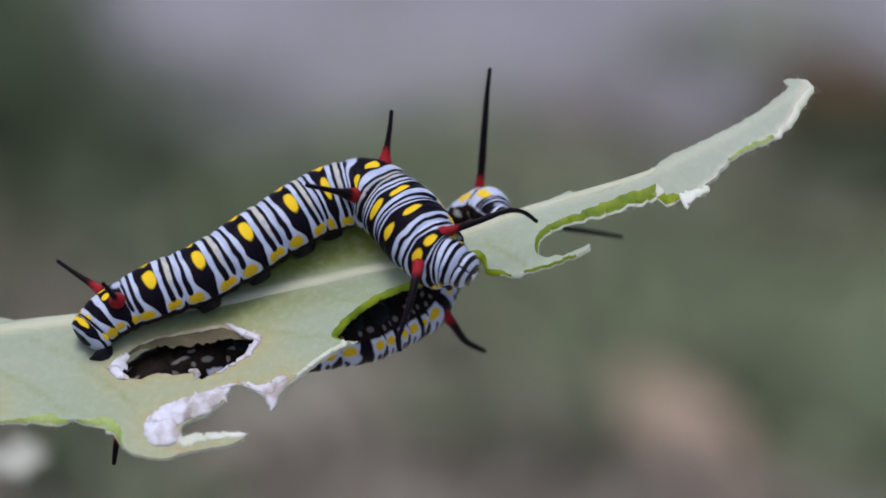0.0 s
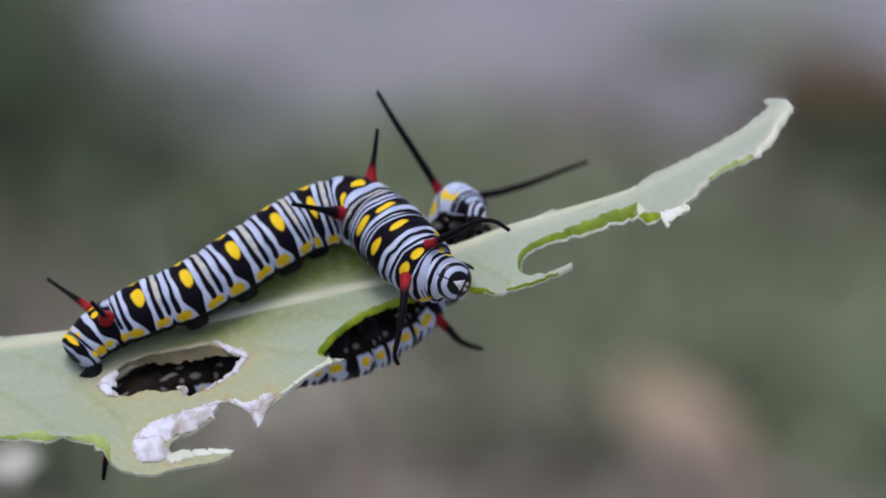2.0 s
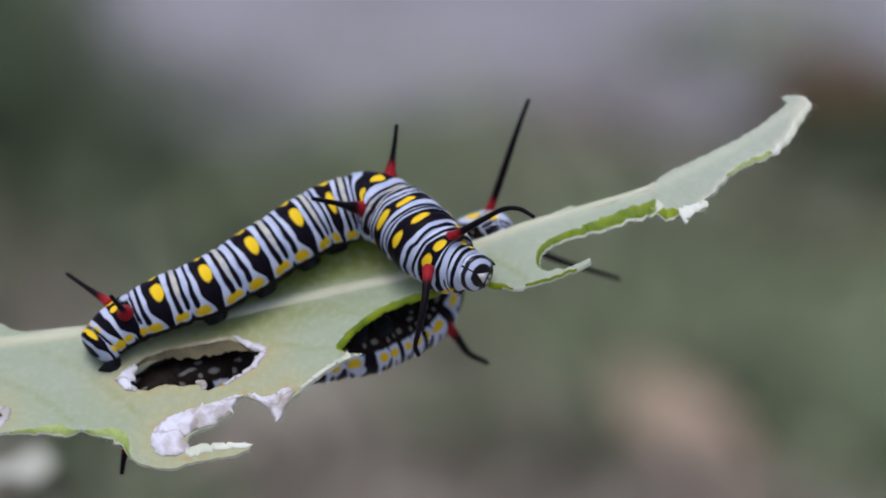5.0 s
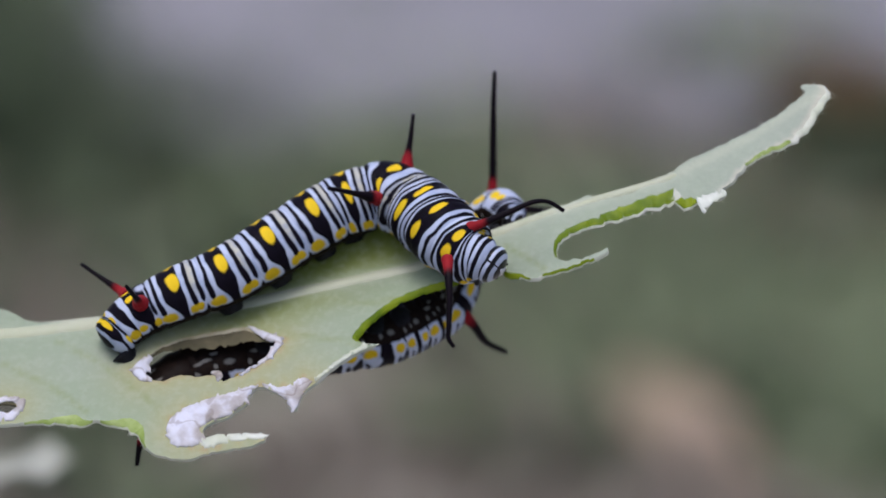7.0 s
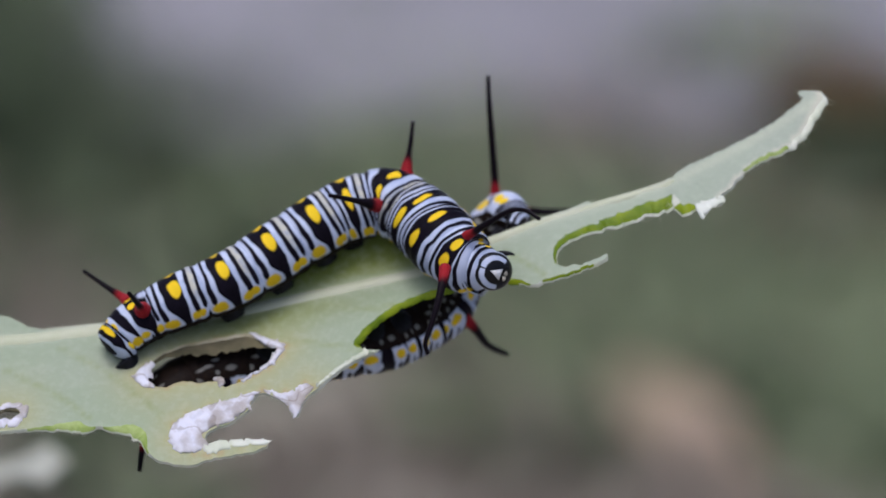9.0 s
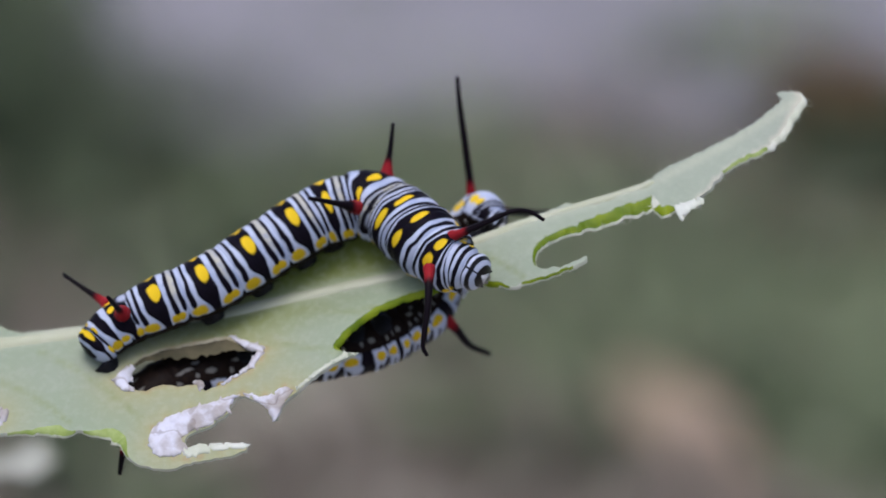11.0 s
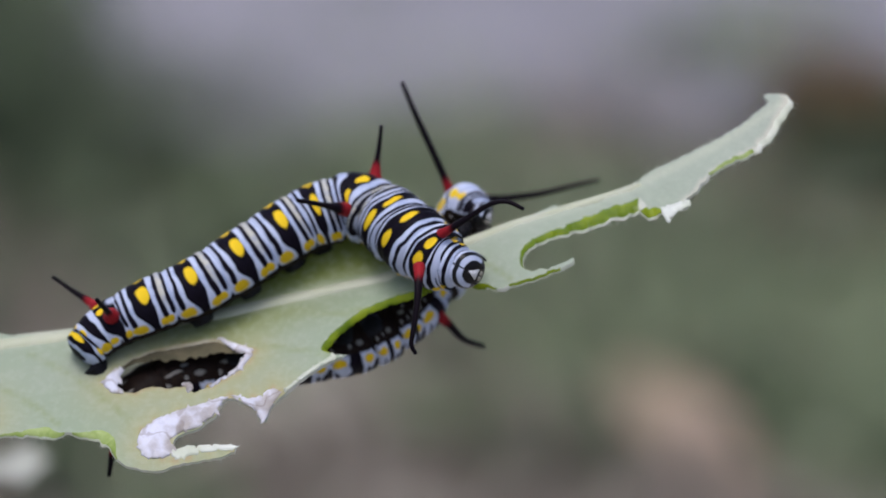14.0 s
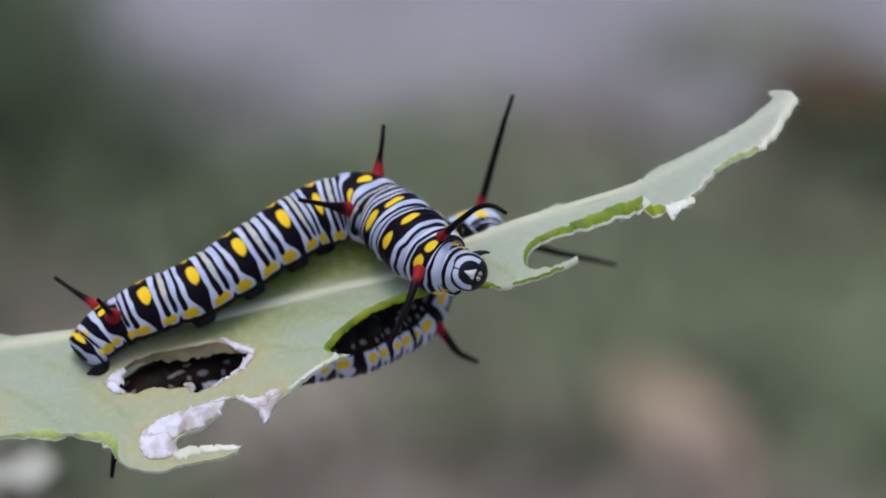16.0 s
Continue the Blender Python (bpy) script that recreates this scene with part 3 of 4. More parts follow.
    for k, ctrl in enumerate(MEMBRANES):
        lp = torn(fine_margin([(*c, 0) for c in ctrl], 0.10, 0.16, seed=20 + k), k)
        gap = [fine_margin(SMALL_HOLE, 0.1, 0.16, seed=9)] if k == 7 else []
        vs, fs = sheet([lp] + gap, 0.24)
        bm = bmesh.new()
        edge = bm.verts.layers.float.new("border")
        top, low = [], []
        for q in vs:
            n = leaf_normal(*q[:2])
            w = Vector((q[0], q[1], k))
            lift = 0.38 * abs(noise.noise(w * 0.7)) + 0.40 * abs(noise.noise(w * 1.7)) + 0.16 * noise.noise(w * 3.6)
            p = leaf_at(*q[:2]) + n * (0.02 + lift * (0.3 if k == 4 else 1.0) * min(1.0, 0.25 + near_to(lp, q) / 0.5))
            top.append(bm.verts.new(p * MM))
            low.append(bm.verts.new((p - n * 0.06) * MM))
            top[-1][edge] = math.exp(-(near_to(lp, q) / 0.38) ** 2)
        for f in fs:
            bm.faces.new([top[i] for i in f])
            bm.faces.new([low[i] for i in reversed(f)])
        for i in range(len(lp)):
            j = (i + 1) % len(lp)
            try:
                bm.faces.new((top[i], low[i], low[j], top[j]))
            except ValueError:
                pass
        bmesh.ops.recalc_face_normals(bm, faces=bm.faces)
        part("dried_patch", bm, PALE if k in (4, 5, 6) else DRY, leaf, "pale bleached leaf strip" if k in (4, 5, 6) else "crumpled white dried membrane")
    rng = random.Random(11)
    bm = bmesh.new()
    for lp, lw, o in zip(loops[:1], lower[:1], outs[:1]):
        for q, w, n2 in zip(lp, lw, o):
            likely = 0.75 if q[2] > 0.12 else 0.22
            for _ in range(2):
                if q[0] < -44 or -12 < q[0] < 5 or rng.random() > likely:
                    continue
                base = leaf_at(*w[:2]) - leaf_normal(*w[:2]) * rng.uniform(0.05, 0.3)
                way = Vector((n2[0], rng.uniform(-0.6, 0.6), n2[1])) + Vector((rng.gauss(0, 0.6), rng.gauss(0, 0.4), rng.gauss(-0.2, 0.5)))
                tip = base + way.normalized() * rng.uniform(0.15, 0.75) * (1.4 if q[0] > 12 else 1)
                a = way.orthogonal().normalized() * 0.022
                b = way.cross(a).normalized() * 0.022
                v = [bm.verts.new((base + k) * MM) for k in (a, b - a * 0.5, -b - a * 0.5)] + [bm.verts.new(tip * MM)]
                for i in range(3):
                    bm.faces.new((v[i], v[(i + 1) % 3], v[3]))
    tagged(part("hairs", bm, EDGE, leaf, "fine white hairs along the margin"), kind="stuff")
    ridge = []
    for x in np.linspace(-54, 19, 26).tolist():
        z, r = float(np.interp(x, RIB_X, RIB_Z)), 1.75 - 0.016 * (x + 55)
        c = leaf_at(x, z) - leaf_normal(x, z) * (r - 0.17 + 0.11 * min(1.0, max(0.0, (x + 5) / 20)))
        ridge.append((*c, r))
    part("midrib", tube(ridge, Vector(), 40, 4), MIDRIB, leaf, "pale raised midrib")
    return leaf


# ---------------------------------------------------------------- caterpillars
def axis_frame(centres, i):
    c = [Vector(r[:3]) for r in centres]
    d = (c[min(i + 1, len(c) - 1)] - c[max(i - 1, 0)]).normalized()
    return d


def make_caterpillar(label, rows, tentacles, prolegs, legs, face, grip=1.2, fore=("breast", "shoulder", "collar"), body="body"):
    """rows: tail tip, eleven segments, collar, head; each (x, y, z, radius, back x, back y, back z)."""
    root = tagged(new("caterpillar"), label, "caterpillar", "caterpillars on the leaf")
    kinds = (["tail", "rear"] if body == "body" else [body, body]) + [body] * 5 + (["horned", "fore"] if body == "body" else [body, body]) + list(fore)
    N = 22
    P = spline(rows, N)
    pieces = []
    sides = 44
    for k, kind in enumerate(kinds):
        lo, hi = max(0, k * N - N // 2), k * N + N // 2
        centre = Vector(P[(lo + hi) // 2][:3]) * MM
        rings, us = [], []
        span = list(range(lo, hi + 1))
        tail_in = [] if k == 0 else [(lo, 0.80, -0.35), (lo, 0.93, -0.08)]
        head_in = [(hi, 0.93, 0.10), (hi, 0.78, 0.55)]
        for i, fac, slip in tail_in + [(i, None, 0) for i in span] + head_in:
            row = P[i]
            d = Vector(P[min(i + 1, len(P) - 1)][:3] - P[max(i - 1, 0)][:3]).normalized()
            up = Vector(row[4:7])
            up = (up - d * d.dot(up)).normalized()
            side = d.cross(up)
            u = (i - lo) / (hi - lo)
            r = float(row[3])
            if k == 0:
                r *= min(1.0, math.sqrt(max(0.02, 1 - (1 - min(1, u / 0.55)) ** 2)))
            crease = 0.05 * math.exp(-(u / 0.07) ** 2) * (k > 0) + 0.05 * math.exp(-((1 - u) / 0.07) ** 2)
            fold = 0.012 * math.sin(u * 2 * math.pi * 4.0)
            r *= (1 - crease + fold) if fac is None else fac * 0.97
            ring = []
            for q in np.linspace(-math.pi, math.pi, sides, False).tolist():
                rr = r * (1 - 0.07 * max(0.0, -math.cos(q)) ** 2)
                rr *= 1 + 0.035 * math.exp(-((abs(q) - 1.85) / 0.3) ** 2) + 0.045 * math.exp(-((abs(q) - 2.3) / 0.42) ** 2)
                p = Vector(row[:3]) + d * slip + rr * (math.cos(q) * up + math.sin(q) * side)
                ring.append(p * MM - centre)
            rings.append(ring)
            us.append(min(0.999, max(0.001, u)))
        bm = bmesh.new()
        rings_mesh(bm, rings, us)
        ob = part("tail_segment" if k == 0 else "body_segment", bm, SKIN[kind], root)
        ob.location = centre
        pieces.append((ob, centre))
    # head: a rounded shell with a pale triangle on its face
    hr = rows[-1]
    c, r = Vector(hr[:3]) * MM, hr[3]
    d = Vector(face).normalized()
    up = Vector(hr[4:7])
    up = (up - d * d.dot(up)).normalized()
    side = d.cross(up)
    flat = 0.64
    bm = bmesh.new()
    rings, us = [], []
    for t in np.linspace(0.03, math.pi - 0.03, 26).tolist():
        ring = []
        for q in np.linspace(-math.pi, math.pi, 36, False).tolist():
            cleft = 1 - 0.06 * math.exp(-(q / 0.25) ** 2) * math.sin(t)
            rr = r * math.sin(t) * cleft
            ring.append((-math.cos(t) * r * flat * d + rr * (math.cos(q) * up * 1.04 + math.sin(q) * side)) * MM)
        rings.append(ring)
        us.append(t / math.pi)
    rings_mesh(bm, rings, us)
    head = part("head", bm, HEAD, root, "black and white banded head")
    head.location = c
    bm = bmesh.new()
    tri = []
    for a, b2 in ((0.0, 0.36), (-0.29, -0.22), (0.29, -0.22)):
        tri.append((d * (flat * math.sqrt(max(0, 1 - a * a - b2 * b2)) + 0.075) + up * b2 + side * a) * r * MM)
    mid = sum(tri, Vector()) / 3 + d * r * 0.06 * MM
    v = [bm.verts.new(p) for p in tri] + [bm.verts.new(mid)] + [bm.verts.new(p - d * r * 0.12 * MM) for p in tri]
    for i in range(3):
        j = (i + 1) % 3
        bm.faces.new((v[i], v[j], v[3]))
        bm.faces.new((v[i], v[4 + i], v[4 + j], v[j]))
    bmesh.ops.recalc_face_normals(bm, faces=bm.faces)
    part("face_plate", bm, FACE, head, "pale triangular face plate")
    for s in (-1, 1):
        mouth = tube([(*(c / MM + r * (d * 0.54 + up * -0.42 + side * s * 0.15)), 0.24), (*(c / MM + r * (d * 0.57 + up * -0.49 + side * s * 0.12)), 0.21), (*(c / MM + r * (d * 0.56 + up * -0.56 + side * s * 0.08)), 0.12)], c, 8, 3)
        part("jaw", mouth, LABRUM, head, "small tan chewing mouthpart")
        feel = tube([(*(c / MM + r * (d * 0.49 + up * -0.45 + side * s * 0.42)), 0.13), (*(c / MM + r * (d * 0.53 + up * -0.51 + side * s * 0.45)), 0.09), (*(c / MM + r * (d * 0.55 + up * -0.55 + side * s * 0.46)), 0.05)], c, 6, 3)
        part("feeler", feel, FOOT, head, "tiny dark feeler")
    pieces.append((head, c))
    horns = []
    for k, pts in tentacles:
        ob, o = pieces[k]
        base = Vector(pts[0][:3]) * MM
        h = part("tentacle", tube([(*p[:3], max(p[3] * 0.85, 0.18)) for p in pts], base, 12, 7, 0.10), TENTACLE, ob, "black fleshy tentacle with a red base")
        h.location = base - o
        horns.append((h, base - o, k))

    def limb(name, k, spread, reach, size, push, lab):
        ob, o = pieces[k]
        row = rows[k]
        dd = axis_frame(rows, k)
        u2 = Vector(row[4:7])
        u2 = (u2 - dd * dd.dot(u2)).normalized()
        s2 = dd.cross(u2)
        c0 = Vector(row[:3])
        for s in (-1, 1):
            out = (-u2 + s * spread * s2).normalized()
            a = c0 + out * row[3] * 0.75 + dd * push
            pts = [(*a, size * 1.3), (*(a + out * reach * 0.5), size * 1.1), (*(a + out * reach * 0.85), size * 0.92), (*(a + out * reach * 0.97), size * 0.85), (*(a + out * reach * 1.05), size * 0.45)]
            part(name, tube(pts, o, 10, 3), FOOT, ob, lab)

    for k in prolegs:
        limb("proleg", k, 0.36, grip if k else 1.45, 1.1 if k else 0.95, -0.7 if k else 0.55, "short black proleg")
    for k in legs:
        limb("leg", k, 0.45, 2.3, 0.34, 0.3, "thin dark jointed leg")
    return root, pieces, horns


# on top of the leaf: tail to head
UPPER_ROWS = [
    (-31.55, -3.10, -8.20, 1.85, -0.35, -0.45, 0.82), (-29.15, -2.40, -5.75, 2.20, -0.20, -0.47, 0.86), (-25.16, -2.10, -3.72, 2.55, -0.10, -0.47, 0.88),
    (-21.10, -1.54, -2.09, 2.71, -0.10, -0.47, 0.88), (-17.01, -0.38, 0.37, 2.81, -0.15, -0.47, 0.87), (-13.09, 0.64, 2.86, 2.89, -0.20, -0.50, 0.85),
    (-10.12, 1.31, 4.41, 2.96, -0.20, -0.60, 0.77), (-6.54, 1.25, 5.05, 3.04, -0.14, -0.80, 0.58), (-3.57, -0.94, 2.92, 3.20, -0.39, -0.83, 0.40),
    (-2.38, -2.50, 1.40, 3.20, -0.46, -0.81, 0.37), (-0.35, -4.46, -0.77, 2.74, -0.46, -0.84, 0.29), (0.70, -5.10, -1.24, 2.05, -0.35, -0.93, 0.15),
    (1.75, -5.35, -1.78, 1.76, -0.10, -0.99, 0.12)]
UPPER_HORNS = [
    (10, [(-2.10, -6.9, -1.22, 0.66), (-2.33, -8.2, -2.38, 0.46), (-2.76, -9, -4.31, 0.37), (-3.48, -9.4, -6.62, 0.29), (-3.87, -9.4, -7.88, 0.24), (-3.63, -9.3, -8.75, 0.14)]),
    (10, [(-0.39, -5.6, 1.42, 0.64), (1.03, -6, 1.76, 0.43), (3.23, -6.2, 2.49, 0.33), (5.43, -6, 3.28, 0.27), (6.91, -5.6, 3.23, 0.24), (8.19, -5.2, 2.36, 0.14)]),
    (7, [(-7.38, -0.8, 4.69, 1.0), (-8.23, -2.2, 4.81, 0.66), (-9.28, -3.6, 5.03, 0.36), (-10.42, -4.8, 5.26, 0.26), (-11.89, -6, 5.53, 0.17)]),
    (7, [(-5.27, 1.2, 7.18, 1.0), (-5.12, 1.2, 8.18, 0.62), (-4.97, 1.2, 9.19, 0.36), (-4.77, 1.2, 10.49, 0.27), (-4.57, 1.2, 12.35, 0.17)]),
    (1, [(-28.36, -4, -4.58, 0.95), (-28.40, -4.8, -4.42, 0.80), (-28.50, -5.5, -4.20, 0.42), (-28.75, -6.6, -3.75, 0.26), (-29.20, -8.4, -2.95, 0.16)]),
    (1, [(-29.74, -2.4, -3.87, 0.80), (-30.72, -1.6, -3.23, 0.44), (-32.46, -0.8, -2.14, 0.26), (-34.17, 0.2, -1.05, 0.13)])]
LOWER_ROWS = [
    (-29.67, -2.60, -14.71, 1.30, 0.00, 0.62, -0.78), (-26.74, -0.84, -12.18, 2.27, 0.00, 0.63, -0.77), (-22.06, 0.79, -10.01, 2.78, 0.00, 0.73, -0.68),
    (-17.10, 1.73, -9.10, 2.77, -0.00, 0.74, -0.67), (-11.90, 2.22, -8.15, 2.86, 0.01, 0.74, -0.67), (-7.29, 2.73, -7.41, 2.84, 0.07, 0.73, -0.68),
    (-5.11, 3.20, -6.57, 2.80, 0.12, 0.73, -0.67), (-3.11, 3.77, -5.67, 2.67, 0.22, 0.73, -0.66), (-1.70, 4.48, -4.60, 2.57, 0.40, 0.71, -0.52),
    (0.60, 7.18, 0.32, 2.50, 0.47, 0.87, 0.13), (3.61, 5.04, 3.41, 2.15, -0.01, 0.68, 0.74), (4.51, 3.40, 3.11, 1.67, 0.09, 0.60, 0.78),
    (4.84, 2.40, 2.67, 1.30, 0.12, 0.55, 0.80)]
LOWER_HORNS = [
    (10, [(3.17, 6.6, 4.91, 0.62), (3.42, 6.2, 6.59, 0.44), (3.67, 5.4, 9.99, 0.38), (3.92, 4.8, 13.53, 0.30), (4.22, 4.4, 16.30, 0.18)]),
    (10, [(4.33, 8.6, 4.07, 0.55), (7.29, 9.6, 2.90, 0.42), (10.72, 11.5, 2.03, 0.36), (14.44, 13, 1.47, 0.26), (16.67, 13.6, 1.10, 0.16)]),
    (8, [(-0.40, 3.4, -5.16, 0.72), (0.91, 4, -6.74, 0.50), (2.04, 6, -8.32, 0.36), (3.81, 8, -9.31, 0.26)]),
    (1, [(-28.16, -2.4, -15.22, 0.5), (-28.60, -2.4, -16.80, 0.36), (-28.90, -2.4, -18.94, 0.2)])]


# ---------------------------------------------------------------- ground and background
def ground_material():
    m, nt, b = material("soil", 0.9, 0.2)
    a, c, d = noise_tex(nt, 3.0, 4.0), noise_tex(nt, 22.0, 5.0), noise_tex(nt, 140.0, 4.0)
    col = blend(nt, step(nt, a, 0.35, 0.65), (0.305, 0.28, 0.255), (0.24, 0.245, 0.18))
    col = blend(nt, calc(nt, "MULTIPLY", step(nt, c, 0.4, 0.7), 0.6), col, (0.40, 0.36, 0.315))
    col = blend(nt, calc(nt, "MULTIPLY", step(nt, d, 0.45, 0.75), 0.5), col, (0.13, 0.12, 0.10))
    put(nt, b.inputs["Base Color"], col)
    bump(nt, b, calc(nt, "ADD", c, d), 0.6, 0.01)
    return m


def make_ground():
    bm = bmesh.new()
    xs = np.concatenate([[-400, -60, -12], np.linspace(-3, 3, 61), [12, 60, 400]])
    ys = np.concatenate([[-400, -60, -8], np.linspace(-1, 6, 71), [14, 60, 400]])
    grid = [[bm.verts.new((x, y, 0.012 * noise.noise(Vector((x * 4, y * 4, 0))) - 0.006)) for x in xs] for y in ys]
    for j in range(len(ys) - 1):
        for i in range(len(xs) - 1):
            bm.faces.new((grid[j][i], grid[j][i + 1], grid[j + 1][i + 1], grid[j + 1][i]))
    tagged(part("ground", bm, ground_material()), "bare grey-brown soil with thin grass", "ground", kind="structure")


def make_path():
    m = plain("worn_concrete", (0.228, 0.221, 0.238), (0.184, 0.179, 0.193), 9.0, 0.85, 0.4, 0.004, 0.2)
    bm = bmesh.new()
    xs, ys = np.linspace(-0.245, 3.2, 60), np.linspace(1.52, 2.9, 18)
    top = [[bm.verts.new((x + 0.03 * noise.noise(Vector((y * 5, 0, 0))) * (i in (0, 59)), y + 0.20 * noise.noise(Vector((x * 5, 9, 0))) * max(0, 1 - j / 4),
                          0.022 + 0.003 * noise.noise(Vector((x * 9, y * 9, 4))))) for i, x in enumerate(xs)] for j, y in enumerate(ys)]
    for j in range(len(ys) - 1):
        for i in range(len(xs) - 1):
            bm.faces.new((top[j][i], top[j][i + 1], top[j + 1][i + 1], top[j + 1][i]))
    r = bmesh.ops.extrude_face_region(bm, geom=list(bm.faces))
    for v in r["geom"]:
        if isinstance(v, bmesh.types.BMVert):
            v.co.z = -0.03
    bmesh.ops.recalc_face_normals(bm, faces=bm.faces)
    tagged(part("pavement", bm, m), "worn lilac-grey concrete slab behind the plants", "pavement", kind="structure")


def make_grass(name, spots, colours, label, seed):
    """Blades in clumps: spots of (x, y, spread, count, height)."""
    rng = random.Random(seed)
    m, nt, b = material(name + "_blades", 0.55, 0.3)
    g = nt.nodes.new("ShaderNodeNewGeometry")
    put(nt, b.inputs["Base Color"], ramp(nt, g.outputs["Random Per Island"], [(0.0, colours[0]), (0.5, colours[1]), (1.0, colours[2])]))
    verts, faces = [], []
    for x, y, spread, count, height in spots:
        for _ in range(count):
            px, py = rng.gauss(x, spread), rng.gauss(y, spread * 1.3)
            h, a = height * rng.uniform(0.5, 1.2), rng.uniform(0, 6.283)
            lean, w = rng.uniform(0.1, 0.8) * h, rng.uniform(0.0015, 0.0035)
            dx, dy = math.cos(a), math.sin(a)
            s = len(verts)
            verts += [(px - dy * w, py + dx * w, -0.006), (px + dy * w, py - dx * w, -0.006),
                      (px + dx * lean * 0.35 - dy * w, py + dy * lean * 0.35 + dx * w, h * 0.6), (px + dx * lean * 0.35 + dy * w, py + dy * lean * 0.35 - dx * w, h * 0.6),
                      (px + dx * lean, py + dy * lean, h)]
            faces += [(s, s + 1, s + 3, s + 2), (s + 2, s + 3, s + 4)]
    me = bpy.data.meshes.new(name)
    me.from_pydata(verts, [], faces)
    me.materials.append(m)
    tagged(new(name, me), label, "grass", kind="stuff")


def make_background():
    make_ground()
    make_path()
    green = ((0.168, 0.220, 0.110), (0.213, 0.254, 0.143), (0.268, 0.284, 0.186))
    dark = ((0.052, 0.074, 0.036), (0.072, 0.100, 0.050), (0.105, 0.125, 0.072))
    dry = ((0.20, 0.165, 0.13), (0.28, 0.235, 0.19), (0.36, 0.31, 0.26))
    rng = random.Random(8)
    around = [(rng.uniform(-3, 3), rng.choice((rng.uniform(-2.5, 0.9), rng.uniform(3.0, 6.0))), rng.uniform(0.04, 0.12), 60, 0.035) for _ in range(70)]
    tufts = [(rng.uniform(-0.24, 0.24), rng.uniform(1.08, 1.56), rng.uniform(0.005, 0.012), rng.randint(22, 60), 0.016) for _ in range(110)]
    make_grass("grass", around + tufts[:30] + [(0.067, 1.308, 0.05, 450, 0.03), (-0.023, 1.459, 0.05, 300, 0.03), (0.173, 1.233, 0.03, 420, 0.035), (0.136, 1.282, 0.05, 300, 0.03), (0.171, 1.144, 0.03, 200, 0.03),
                         (-0.238, 1.690, 0.012, 140, 0.05), (0.055, 1.255, 0.03, 260, 0.02), (-0.138, 1.334, 0.05, 150, 0.02), (-0.092, 1.443, 0.05, 250, 0.03), (0.138, 1.568, 0.025, 90, 0.05), (0.191, 1.652, 0.03, 60, 0.04), (-0.049, 1.577, 0.04, 60, 0.03), (0.034, 1.559, 0.04, 60, 0.03)], green, "short green grass in loose clumps", 3)
    make_grass("weeds", tufts[30:70] + [(-0.175, 1.440, 0.03, 330, 0.03), (-0.110, 1.480, 0.03, 160, 0.03), (-0.200, 1.480, 0.025, 200, 0.04), (-0.214, 1.516, 0.035, 400, 0.05), (-0.258, 1.610, 0.035, 330, 0.06), (-0.141, 1.507, 0.024, 260, 0.03), (0.206, 1.443, 0.022, 650, 0.03), (-0.158, 1.094, 0.024, 40, 0.02), (0.189, 1.376, 0.03, 480, 0.02), (-0.068, 1.614, 0.03, 50, 0.03), (0.178, 1.420, 0.02, 350, 0.02), (0.122, 1.355, 0.03, 220, 0.02), (0.169, 1.308, 0.03, 260, 0.02), (0.213, 1.524, 0.022, 260, 0.03), (0.152, 1.369, 0.03, 150, 0.02), (-0.180, 1.391, 0.03, 110, 0.02), (0.140, 1.199, 0.02, 90, 0.02)], dark, "dark green weeds beside the concrete", 4)
    rust = ((0.075, 0.044, 0.016), (0.115, 0.070, 0.026), (0.16, 0.105, 0.045))
    make_grass("dead_weeds", [(0.199, 1.500, 0.016, 700, 0.035), (0.175, 1.400, 0.028, 150, 0.02), (0.165, 1.265, 0.020, 200, 0.02), (0.175, 1.335, 0.025, 170, 0.02), (0.190, 1.470, 0.014, 150, 0.025), (0.207, 1.545, 0.014, 120, 0.03)], rust, "rust-brown dead weeds in a low clump", 6)
    make_grass("dry_grass", tufts[70:] + [(0.020, 1.250, 0.03, 150, 0.012), (0.050, 1.285, 0.025, 150, 0.015), (-0.158, 1.334, 0.03, 220, 0.012), (0.079, 1.499, 0.03, 160, 0.03), (0.183, 1.369, 0.03, 160, 0.02), (0.038, 1.144, 0.03, 160, 0.012), (-0.042, 1.144, 0.03, 160, 0.012), (0.139, 1.405, 0.03, 140, 0.02)], dry, "dry tan grass lying on the soil", 5)


